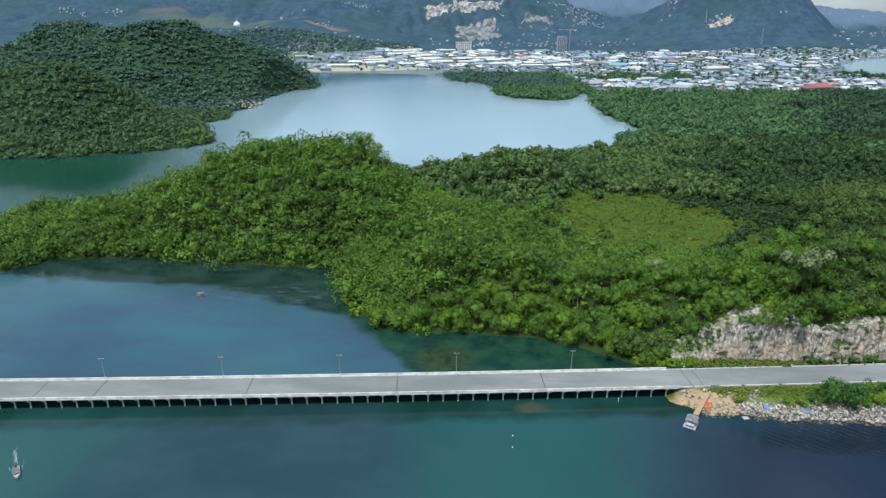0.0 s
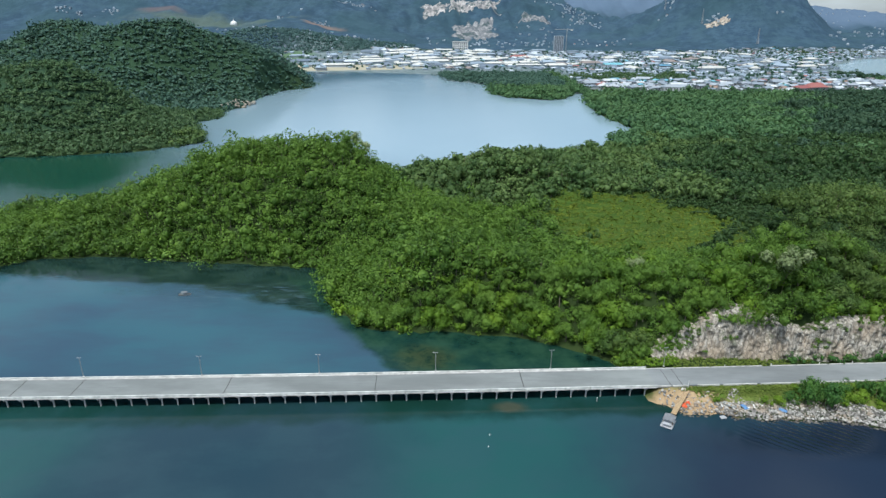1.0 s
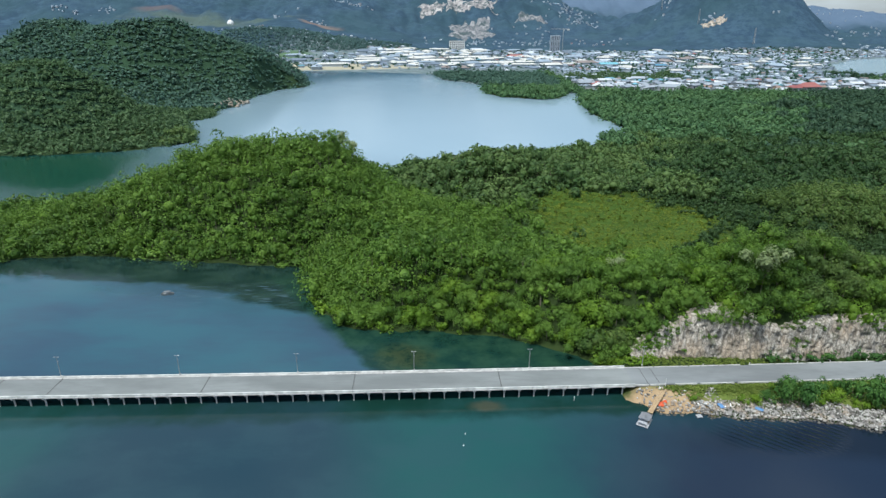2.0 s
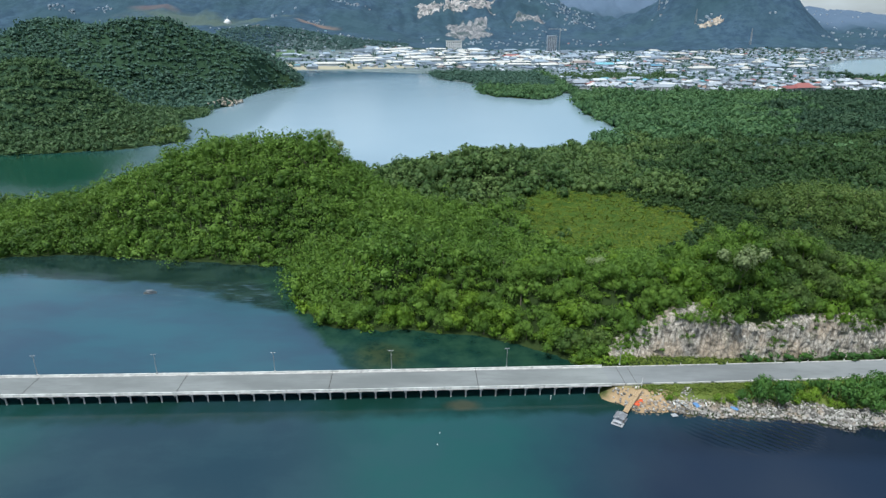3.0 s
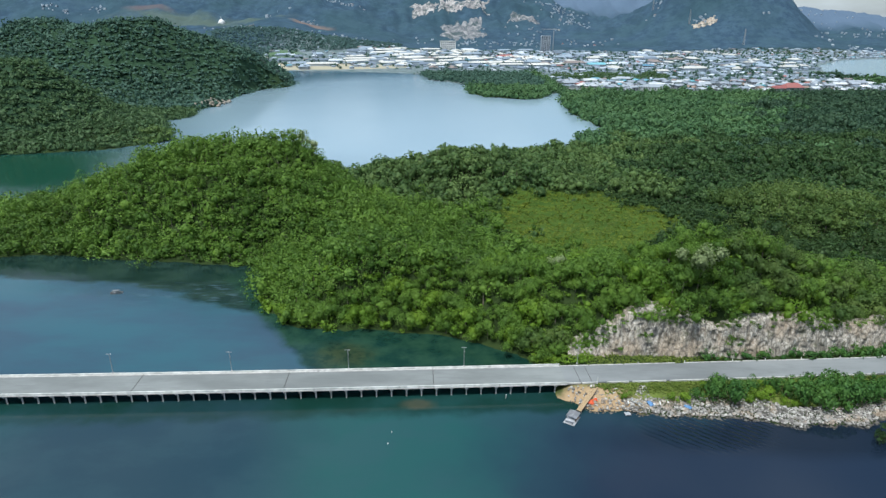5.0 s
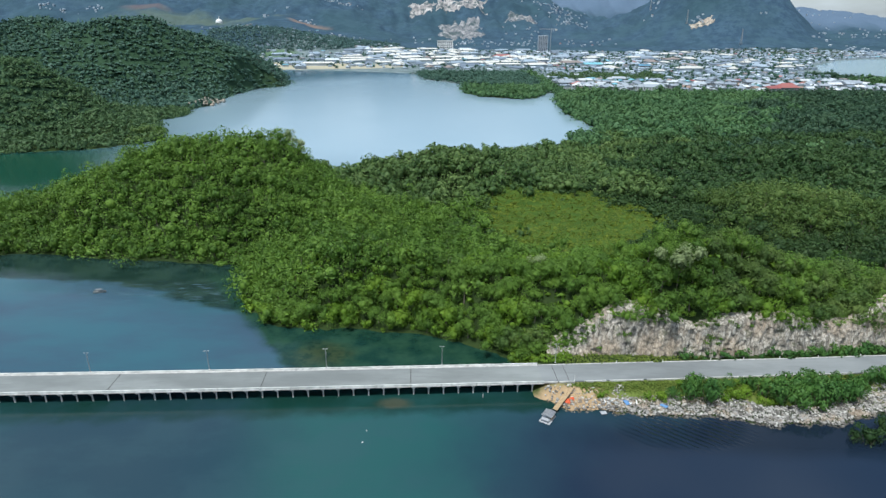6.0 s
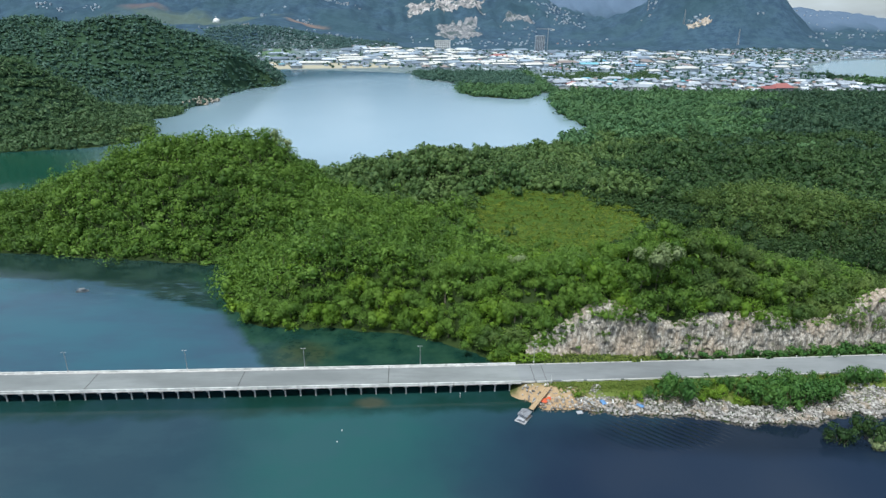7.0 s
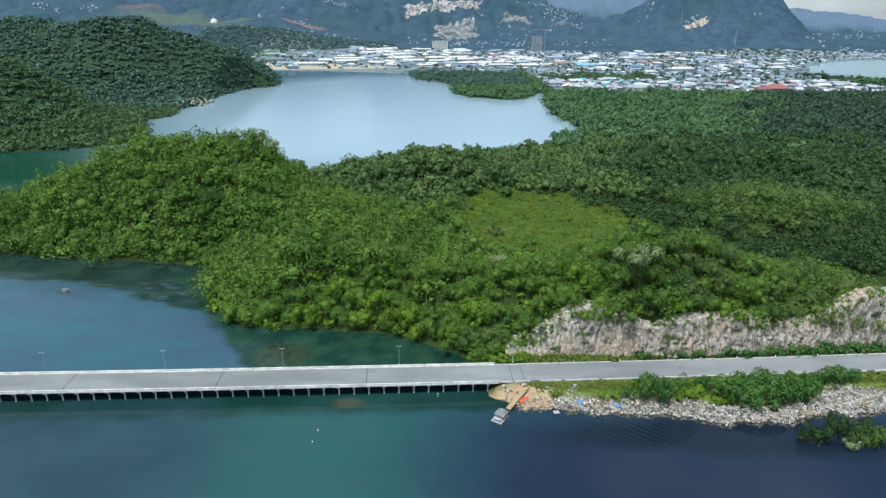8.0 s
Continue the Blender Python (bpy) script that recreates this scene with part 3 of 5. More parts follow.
def build_bridge():
    b = tagged(empty("bridge", -17, road_y(-17), 0), "long low concrete pile bridge with grey worn deck", "bridge")
    inv = b.matrix_basis.inverted()

    def add(name, bm, mat, label=""):
        bm.transform(inv)
        return part(name, bm, mat, b, label)

    edges = [-700.0] + JOINTS + [END]
    for a, c in zip(edges, edges[1:]):
        add("deck_slab", ribbon(block(-5.85, 5.3, DECK - 0.4, DECK - 0.06), a + 0.06, c - 0.06), CONCRETE)
        add("carriageway", ribbon([(-4.85, DECK - 0.06), (4.3, DECK - 0.06), (4.3, DECK - 0.005), (-0.3, DECK + 0.06), (-4.85, DECK - 0.005)], a + 0.14, c - 0.14), ROAD, "worn pale grey asphalt")
        for kerb, wall in ((-5.1, -5.62), (4.55, 5.07)):
            add("kerb", ribbon(block(kerb - 0.25, kerb + 0.25, DECK - 0.06, DECK + 0.2), a + 0.06, c - 0.06), CONCRETE)
            add("parapet", ribbon(block(wall - 0.16, wall + 0.16, DECK - 0.06, DECK + 0.62), a + 0.06, c - 0.06), PARAPET, "pale stained concrete parapet")
    for x in JOINTS:
        add("expansion_joint", ribbon([(-5.3, DECK - 0.1), (4.75, DECK - 0.1), (4.75, DECK + 0.07), (-5.3, DECK + 0.07)], x - 0.13, x + 0.13, 0.13), DARK_JOINT)
    for k in range(-36, 19):
        x = -17.05 + 4.753 * k
        cap = bmesh.new()
        box(cap, -0.22, 0.22, -5.3, 4.75, DECK - 0.95, DECK - 0.42, 0.05)
        for s in (-1, 1):
            vs = [cap.verts.new((s * px, py, pz)) for py in (-5.32, -4.3) for px, pz in ((0.2, DECK - 1.45), (0.9, DECK - 0.41), (0.2, DECK - 0.41))]
            for f in ((0, 1, 2), (5, 4, 3), (0, 3, 4, 1), (1, 4, 5, 2), (2, 5, 3, 0)):
                cap.faces.new([vs[k] for k in f])
        cap.transform(on_road(x, 0, 0))
        add("pile_cap", cap, PILE)
        for off in (-4.6, 4.2):
            pile = bmesh.new()
            tube(pile, (0, 0, -4), (0, 0, DECK - 0.95), 0.24, n=8)
            pile.transform(on_road(x, off, 0))
            add("column", pile, PILE)
    # added girders, there to blacken the openings under the deck
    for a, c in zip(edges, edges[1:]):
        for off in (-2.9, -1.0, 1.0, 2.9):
            add("girder", ribbon(block(off - 0.3, off + 0.3, DECK - 1.3, DECK - 0.41), a + 0.06, c - 0.06), GIRDER, "added concrete girder, near-black for the shade under the deck")
    return b


build_bridge()


def build_road():
    r = tagged(empty("road", 150, road_y(150), 0), "grey worn two-lane asphalt shore road", "road", kind="structure")
    inv = r.matrix_basis.inverted()

    def add(name, bm, mat, label=""):
        bm.transform(inv)
        return part(name, bm, mat, r, label)

    add("carriageway", ribbon([(-5.0, DECK - 0.5), (4.5, DECK - 0.5), (4.5, DECK - 0.02), (0, DECK + 0.06), (-5.0, DECK - 0.02)], END - 0.13, 620), SHORE_ROAD)
    r_kerb = random.Random(5)
    for side in (4.55, -5.4):
        x0 = END + 0.1
        while x0 < 300:
            x1 = x0 + r_kerb.uniform(4, 13)
            add("kerb", ribbon(block(side, side + 0.35, DECK - 0.5, DECK + r_kerb.uniform(0.06, 0.18)), x0, x1), CONCRETE, "broken white-washed concrete kerb")
            x0 = x1 + r_kerb.choice((0.3, 0.5, 1.2, 3.0))
    for x in (76.5, 80.2):
        add("joint", ribbon([(-4.9, DECK - 0.05), (4.4, DECK - 0.05), (4.4, DECK + 0.04), (0, DECK + 0.075), (-4.9, DECK + 0.04)], x, x + 0.18, 0.18), DARK_JOINT)


build_road()


def lamp_post():
    l = tagged(empty("street_lamp", 0, 0, 0), "slim grey steel street lamp with twin heads", "street lamp", "lamps along the bridge")
    bm = bmesh.new()
    box(bm, -0.25, 0.25, -0.25, 0.25, 0, 0.25, 0.04)
    part("base", bm, CONCRETE, l)
    bm = bmesh.new()
    tube(bm, (0, 0, 0.2), (0, 0, 7.0), 0.11, 0.07)
    pole = part("pole", bm, METAL, l)
    bm = bmesh.new()
    tube(bm, (-0.45, 0, 7.1), (0.45, 0, 7.1), 0.04)
    tube(bm, (0, 0, 6.9), (0, 0, 7.14), 0.07)
    arm = part("arm", bm, METAL, l)
    for s in (-1, 1):
        bm = bmesh.new()
        box(bm, s * 0.55 - 0.28, s * 0.55 + 0.28, -0.14, 0.14, 7.04, 7.18, 0.03)
        part("lamp_head", bm, METAL, arm, "pale lamp head")
    bm = bmesh.new()
    box(bm, 0.08, 0.24, -0.12, 0.12, 5.3, 5.65, 0.03)
    part("control_box", bm, METAL, pole)
    return l


first_lamp = lamp_post()
lamp_xs = [1.9 + 38.05 * k for k in range(-5, 3)]
first_lamp.matrix_basis = on_road(lamp_xs[0], 5.05, DECK + 0.6)
for lx in lamp_xs[1:]:
    copy_thing(first_lamp, on_road(lx, 5.05, DECK + 0.6))


# ---------------------------------------------------------------- cut rock face
def build_cliff():
    xs, vs = np.arange(76, 300, 0.5), np.linspace(0, 1, 44)
    gx, gv = np.meshgrid(xs, vs)
    top = 3.0 + 10 * step(gx, 74, 100) + 5.5 * np.exp(-(((gx - 106) / 13) ** 2)) - 2 * np.exp(-(((gx - 128) / 8) ** 2)) + 2 * np.exp(-(((gx - 147) / 15) ** 2))
    top = top - 2.5 * step(gx, 160, 172) + 11 * step(gx, 182, 204) * (1 - 0.4 * step(gx, 225, 260)) + 0.7 * waves(gx, gx * 0, 13, 22)
    foot = road_y(gx) + cliff_off(gx) + 0.5 * waves(gx, gx * 0, 40, 23)
    z = DECK - 1.0 + gv * top
    lean = 3.0 + 2.0 * (1 - step(gx, 92, 122))
    y = foot + gv * lean + 30 * np.maximum(0, gv - 0.9)
    pts = list(zip(gx.ravel(), gv.ravel(), z.ravel()))
    rough = np.array([noise.fractal(Vector((a * 0.6, b * 0.9, c * 0.12)), 0.8, 2.1, 6) for a, b, c in pts]).reshape(gx.shape)
    slabs = np.array([noise.cell(Vector((a * 0.5 + c * 0.08, 0, c * 0.14 - a * 0.03))) for a, b, c in pts]).reshape(gx.shape)
    chips = np.array([noise.cell(Vector((a * 1.1 - c * 0.15, 3.1, c * 0.36 + a * 0.1))) for a, b, c in pts]).reshape(gx.shape)
    y = y - 0.8 * rough - 0.6 * slabs - 0.4 * chips
    z = z + 0.7 * rough * gv
    nx, ny = len(xs), len(vs)
    i = (np.arange(ny - 1)[:, None] * nx + np.arange(nx - 1)[None, :]).ravel()
    me = quads_mesh("rock_cliff", np.stack([gx, y, z], -1).reshape(-1, 3), np.stack([i, i + 1, i + nx + 1, i + nx], -1))
    tagged(link("rock_cliff", me, CLIFF), "steep cut face of pale broken limestone beside the road", "cliff", kind="structure")
    return gx, y, z, gv


cliff_grid = build_cliff()


# ---------------------------------------------------------------- trees
def sphere_quads(n, m):
    v = [(math.cos(2 * math.pi * i / n) * math.sin(a), math.sin(2 * math.pi * i / n) * math.sin(a), math.cos(a)) for a in np.linspace(0.12, math.pi - 0.25, m) for i in range(n)]
    f = [(j * n + i, j * n + (i + 1) % n, (j + 1) * n + (i + 1) % n, (j + 1) * n + i) for j in range(m - 1) for i in range(n)]
    return np.array(v), np.array(f)


def crown(seed, leaves, size, lobes=6, core=(7, 5), flat=0.8, jitter=0.34, solid=0.44):
    """A crown of about radius 1: uneven lobes set with many small leaf sprays."""
    r = np.random.RandomState(seed)
    c = r.normal(0, 0.5, (lobes, 3)) * (1, 1, 0.55)
    c[0] = (0, 0, 0.0)
    rad = r.uniform(0.26, 0.54, lobes)
    rad[0] = 0.62
    pick = r.choice(lobes, leaves * 3, p=rad**2 / (rad**2).sum())
    d = r.normal(0, 1, (leaves * 3, 3)) + (0, 0, 0.45)
    d /= np.linalg.norm(d, axis=1)[:, None]
    p = c[pick] + d * (rad[pick] * r.uniform(0.8, 1.2, leaves * 3) ** 1.0)[:, None]
    near = np.stack([np.linalg.norm(p - c[k], axis=1) / rad[k] + 9 * (pick == k) for k in range(lobes)]).min(0)
    keep = np.nonzero((near > 0.86) & (p[:, 2] > -0.62))[0][:leaves]
    p, d = p[keep], d[keep]
    nrm = d + r.normal(0, jitter, d.shape)
    nrm /= np.linalg.norm(nrm, axis=1)[:, None]
    u = np.cross(nrm, r.normal(0, 1, d.shape))
    u /= np.linalg.norm(u, axis=1)[:, None]
    w = np.cross(nrm, u)
    s = (size * r.uniform(0.6, 1.35, len(p)))[:, None]
    sag = nrm * s * 0.25
    leaf = np.stack([p - u * s - sag, p - w * s * 0.62, p + u * s - sag, p + w * s * 0.62], 1).reshape(-1, 3)
    fl = np.arange(len(leaf)).reshape(-1, 4)
    sv, sf = sphere_quads(*core)
    vs, fs, at = [leaf], [fl], len(leaf)
    for k in range(min(lobes, 5) if core[0] > 6 else 1):
        k_rad = rad[k] * 0.64 if core[0] > 6 else solid
        vs.append(sv * k_rad * r.uniform(0.92, 1.08, (len(sv), 1)) + c[k])
        fs.append(sf + at)
        at += len(sv)
    v = np.concatenate(vs) * (1, 1, flat)
    return v, np.concatenate(fs)


def trunk_quads(h, r0, n=5):
    a = np.arange(n) * 2 * math.pi / n
    v = np.concatenate([np.stack([np.cos(a) * q, np.sin(a) * q, 0 * a + z], 1) for q, z in ((r0, -0.08), (r0 * 0.45, h))])
    return v, np.array([(i, (i + 1) % n, n + (i + 1) % n, n + i) for i in range(n)])


def scatter(x0, x1, y0, y1, gap, seed):
    r = np.random.RandomState(seed)
    gx, gy = np.meshgrid(np.arange(float(x0), x1, gap), np.arange(float(y0), y1, gap * 0.87))
    gx[1::2] += gap / 2
    return (gx + r.uniform(-0.36, 0.36, gx.shape) * gap).ravel(), (gy + r.uniform(-0.36, 0.36, gy.shape) * gap).ravel()


def wooded(x, y, shore=-0.6):
    """Where trees stand: off the water, the road, the rock face, the marsh and the town."""
    d = to_water(x, y)
    ok = d > shore
    off = y - road_y(x)
    ok &= ~((x > 60) & (y < 260) & (off < cliff_off(x) + 5.0 - 5 * (1 - step(x, 71, 79)) - 2.4 * step(x, 178, 190)))
    marsh = np.hypot((x - 126) / 78, (y - 330) / 66) + 0.16 * waves(x, y, 40, 8) + 0.1 * waves(x, y, 17, 18)
    thin = np.random.RandomState(77).uniform(0, 1, x.shape)
    ok &= (marsh > 1) | (thin < (marsh - 0.7) * 0.8)
    town = ((x > 235) & (x < 850) & (y > 1002 + 14 * waves(x, y, 120, 12))) | (y > 1375)
    ok &= ~town | (x < -390)
    ok &= y < 1560
    return ok


def forest(name, label, x, y, variants, material, radius, tall, seed, category="forest", trunks=True, base=None, clump=34):
    """Many trees joined into one mesh."""
    r = np.random.RandomState(seed)
    z = ground_z(x, y) if base is None else base
    vs, fs, tint, at = [], [], [], 0
    kind = r.randint(0, len(variants), len(x))
    for k, (cv, cf) in enumerate(variants):
        w = np.nonzero(kind == k)[0]
        if not len(w):
            continue
        R = radius * r.uniform(0.6, 1.3, len(w)) * np.where(r.uniform(0, 1, len(w)) < 0.1, 1.35, 1.0)
        T = tall * r.uniform(0.72, 1.28, len(w)) * (0.7 + 0.3 * R / radius) * (1 + 0.24 * waves(x[w], y[w], 15, seed + 3) + 0.2 * waves(x[w], y[w], 37, seed + 4) + (0.22 * waves(x[w] * 0.3, y[w], 33, seed + 7) if clump > 40 else 0))
        a = r.uniform(0, 2 * np.pi, len(w))
        ca, sa = np.cos(a)[:, None], np.sin(a)[:, None]
        wx, wy, wz = (r.uniform(0.8, 1.25, (len(w), 1)) for _ in range(3))
        px = (cv[:, 0] * ca * wx - cv[:, 1] * sa * wy) * R[:, None] + x[w][:, None]
        py = (cv[:, 0] * sa * wx + cv[:, 1] * ca * wy) * R[:, None] + y[w][:, None]
        pz = cv[:, 2] * R[:, None] * 1.15 * wz + (z[w] + T - 0.9 * R)[:, None]
        pz = np.maximum(pz, (z[w] + 0.1)[:, None])
        vs.append(np.stack([px, py, pz], -1).reshape(-1, 3))
        fs.append((cf[None] + (at + np.arange(len(w)) * len(cv))[:, None, None]).reshape(-1, 4))
        tint.append(np.repeat(np.clip(0.45 + 0.3 * waves(x[w], y[w] * 0.6, clump, seed + 5) + 0.16 * waves(x[w], y[w], clump * 0.35, seed + 6) + r.uniform(-0.3, 0.3, len(w)), 0, 1), len(cv)))
        at += len(w) * len(cv)
    me = quads_mesh(name, np.concatenate(vs), np.concatenate(fs))
    me.attributes.new("tint", "FLOAT", "POINT").data.foreach_set("value", np.concatenate(tint).astype(np.float32))
    ob = tagged(link(name, me, material), label, category, kind="stuff")
    if trunks:
        tv, tf = trunk_quads(1.0, 0.03)
        h = tall * 0.7
        pv = (tv[None] * h + np.stack([x, y, z], -1)[:, None]).reshape(-1, 3)
        pf = (tf[None] + (np.arange(len(x)) * len(tv))[:, None, None]).reshape(-1, 4)
        link("trunks", quads_mesh("trunks", pv, pf), BARK, ob)
    return ob


# darker leaf tones that put cloud shade into the eastern stands
SHADED_SWAMP_LEAF = foliage("shaded_swamp_leaf", (0.016, 0.046, 0.013), (0.037, 0.086, 0.025), (0.086, 0.15, 0.043), 0.02, grain=0.24)
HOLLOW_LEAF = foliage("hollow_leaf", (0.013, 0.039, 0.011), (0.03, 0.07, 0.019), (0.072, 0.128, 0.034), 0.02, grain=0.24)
# the far stand's tone is also blued for haze
SHADED_FAR_LEAF = foliage("shaded_far_leaf", (0.018, 0.05, 0.028), (0.037, 0.086, 0.046), (0.078, 0.14, 0.067), 0.02, grain=0.2)
MARSH_LEAF = foliage("marsh_leaf", (0.06, 0.098, 0.01), (0.112, 0.158, 0.013), (0.178, 0.222, 0.02), 0.05)
L1 = [crown(s, 235, 0.086, 11, (6, 4), solid=0.38) for s in range(20, 28)]
L2 = [crown(s, 70, 0.165, 8, (6, 4), jitter=0.28, solid=0.5) for s in range(30, 38)]
L4 = [crown(s, 9, 0.46, 4, (5, 3), solid=0.5) for s in range(70, 74)]
L3 = [crown(s, 42, 0.17, 8, (5, 3), jitter=0.25, solid=0.5) for s in range(40, 48)]
L5 = [crown(s, 20, 0.27, 8, (5, 3), jitter=0.3, solid=0.46) for s in range(80, 88)]
LH = [crown(s, 60, 0.155, 9, (5, 3), jitter=0.3, solid=0.44) for s in range(90, 96)]
LOW = [crown(s, 36, 0.21, 4, (6, 4), 0.9) for s in range(50, 54)]


def tree(seed, material, label, height, radius, leaves=900, size=0.066, lobes=13):
    t = tagged(empty("tree"), label, "tree", "trees on the wooded shore")
    r = random.Random(seed)
    bm = bmesh.new()
    fork = height * 0.4
    tube(bm, (0, 0, -0.8), (0.1, 0, fork), 0.24, 0.15, 7)
    for k in range(4):
        a = k * 1.6 + r.random()
        tube(bm, (0.1, 0, fork - 0.1 * k), (math.cos(a) * radius * 0.55, math.sin(a) * radius * 0.55, height - radius * r.uniform(0.5, 0.9)), 0.12, 0.03, 5)
    part("trunk", bm, BARK, t)
    cv, cf = crown(seed, leaves, size, lobes, (7, 4), 1.0)
    cv = cv * radius + (0, 0, height - 0.9 * radius)
    cv[:, 2] = np.maximum(cv[:, 2], 0.15)
    me = quads_mesh("crown", cv, cf)
    link("crown", me, material, t)
    return t


def plant_trees():
    """The three hundred nearest trees, one by one; the rest of this slope is returned."""
    r = random.Random(3)
    kinds = [tree(60 + k, LEAF_BRIGHT if k % 4 == 3 else LEAF, "leafy shore tree with a full bright green crown" if k % 4 == 3 else "broadleaf tree with a dense green crown",
                  7.0 + 0.5 * (k % 5), 3.7 + 0.35 * (k % 4)) for k in range(11)]
    kinds += [tree(80 + k, MOUND_LEAF, "dull olive green tree with a dense crown", 7.2 + 0.5 * k, 3.9 + 0.3 * k) for k in range(4)]
    x, y = scatter(-68, 215, 172, 240, 5.0, 9)
    ok = wooded(x, y, 0.9)
    x, y = x[ok], y[ok]
    order = np.argsort(y - road_y(x) * 0.6)
    x, y = x[order], y[order]
    z = ground_z(x, y)
    for i in range(300):
        k = i if i < len(kinds) else (r.randrange(11) if x[i] < 138 + r.uniform(-12, 12) else r.randrange(9, 15))
        s = r.uniform(0.72, 1.25)
        m = pose(x[i], y[i], max(z[i], -0.3) - 0.1, r.uniform(-6, 6), r.uniform(-6, 6), r.uniform(0, 360)) @ Matrix.Scale(s, 4)
        if i < len(kinds):
            kinds[k].matrix_basis = m
        else:
            copy_thing(kinds[k], m).matrix_basis = m
    return x[300:], y[300:]


rest_x, rest_y = plant_trees()
x, y = scatter(-265, 340, 240, 350, 6.2, 1)
ok = wooded(x, y, 0.8)
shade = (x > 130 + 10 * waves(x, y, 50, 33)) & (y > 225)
forest("woodland", "dense green broadleaf trees covering the hilly point", np.r_[rest_x, x[ok & ~shade]], np.r_[rest_y, y[ok & ~shade]], L1, LEAF, 5.5, 8.4, 2)
mound = np.hypot((x - 234) / 58, (y - 322) / 40) + 0.2 * waves(x, y, 40, 28) < 1
forest("swamp_woodland", "swamp trees behind the rock face, green darkened for cloud shade", x[ok & shade & ~mound], y[ok & shade & ~mound], L1, HOLLOW_LEAF, 5.5, 8.4, 92)
forest("mound_woodland", "olive and brownish green trees on a low mound", x[ok & shade & mound], y[ok & shade & mound], L1, MOUND_LEAF, 5.7, 9.0, 93)
def marsh_ring(x, y):
    return np.hypot((x - 111) / 54, (y - 330) / 64) + 0.2 * waves(x, y, 40, 8) + 0.12 * waves(x, y, 17, 18)


x3, y3 = scatter(15, 235, 240, 420, 3.4, 35)
ring = marsh_ring(x3, y3) + 0.12 * waves(x3, y3, 26, 34)
low3 = ring < 0.9
ok3 = (np.random.RandomState(36).uniform(0, 1, len(x3)) < (ring - 0.55) * np.where(low3, 0.6, 1.3)) & (np.hypot((x3 - 126) / 78, (y3 - 330) / 66) < 1.15)
x, y = scatter(-75, 215, 172, 262, 3.6, 61)
ok = wooded(x, y, -0.2)
x2, y2 = scatter(-265, -60, 238, 290, 3.8, 62)
ok2 = wooded(x2, y2, 0.6) & (to_water(x2, y2) < 30)
forest("undergrowth", "thick low green shrubs and mangroves along the shore", x[ok], y[ok], LOW, LEAF_BRIGHT, 2.3, 3.0, 63, "shrubs", False)
x4, y4 = scatter(-265, 30, 255, 350, 4.4, 67)
ok4 = wooded(x4, y4) & (to_water(x4, y4) > 6)
forest("hill_undergrowth", "dense green shrubs under the trees of the hill", np.r_[x2[ok2], x4[ok4]], np.r_[y2[ok2], y4[ok4]], LOW, LEAF, 2.7, 3.4, 68, "shrubs", False)
west = x3 < 118 + 14 * waves(x3, y3, 30, 39)
forest("marsh_shrubs", "half-grown green shrubs at the edge of the clearing", x3[ok3 & ~low3 & west], y3[ok3 & ~low3 & west], LOW, LAGOON_LEAF, 2.7, 3.4, 37, "shrubs", False)
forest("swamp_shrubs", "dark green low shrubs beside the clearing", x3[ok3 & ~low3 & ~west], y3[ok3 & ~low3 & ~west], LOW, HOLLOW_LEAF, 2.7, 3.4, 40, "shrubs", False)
forest("marsh_bushes", "low olive green bushes standing in the clearing", x3[ok3 & low3], y3[ok3 & low3], LOW, MARSH_LEAF, 2.1, 1.9, 38, "shrubs", False)
x, y = scatter(15, 215, 245, 405, 1.9, 64)
ok = (marsh_ring(x, y) < 1.05) & (np.random.RandomState(4).uniform(0, 1, len(x)) < 0.62 + 0.3 * waves(x * 0.35, y, 14, 66))
forest("marsh_grass", "tufts of yellow-green sedge in the marsh clearing", x[ok], y[ok], [crown(s, 9, 0.42, 2, (4, 2)) for s in range(84, 88)], MARSH_LEAF, 1.5, 0.9, 65, "grass", False, clump=22)
x, y = scatter(-265, 480, 350, 680, 6.0, 3)
ok = wooded(x, y) & (y < 570 + 75 * waves(x, y, 90, 81))
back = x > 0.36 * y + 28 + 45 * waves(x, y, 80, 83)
forest("mangrove_forest", "dense dark green mangrove and swamp trees", x[ok & ~back], y[ok & ~back], L2, LAGOON_LEAF, 5.2, 8.2, 4, clump=45)
forest("swamp_forest", "swamp trees on the low ground, green darkened for cloud shade", x[ok & back], y[ok & back], L2, SHADED_SWAMP_LEAF, 5.2, 8.2, 84, clump=45)
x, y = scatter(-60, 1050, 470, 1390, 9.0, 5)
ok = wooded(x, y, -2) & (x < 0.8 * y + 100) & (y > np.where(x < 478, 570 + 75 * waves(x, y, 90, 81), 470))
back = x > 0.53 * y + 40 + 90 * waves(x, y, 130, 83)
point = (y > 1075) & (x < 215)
forest("mangrove_point", "dark green mangroves on the lagoon's far point, tinted with haze", x[ok & point], y[ok & point], L3, HAZE_LEAF, 7.0, 9.0, 19, trunks=False, clump=70)
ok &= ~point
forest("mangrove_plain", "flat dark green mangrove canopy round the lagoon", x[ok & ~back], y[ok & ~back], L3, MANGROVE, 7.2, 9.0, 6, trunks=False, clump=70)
forest("swamp_plain", "swamp canopy towards the town, darkened for cloud shade and blued for haze", x[ok & back], y[ok & back], L3, SHADED_FAR_LEAF, 7.2, 9.0, 86, trunks=False, clump=70)
x, y = scatter(-1050, -230, 440, 1560, 9.0, 7)
ok = wooded(x, y, -2) & (x > -0.8 * y - 50)
front = y < 790 + 0.25 * (x + 300)
xf, yf = scatter(-660, -230, 440, 800, 7.6, 17)
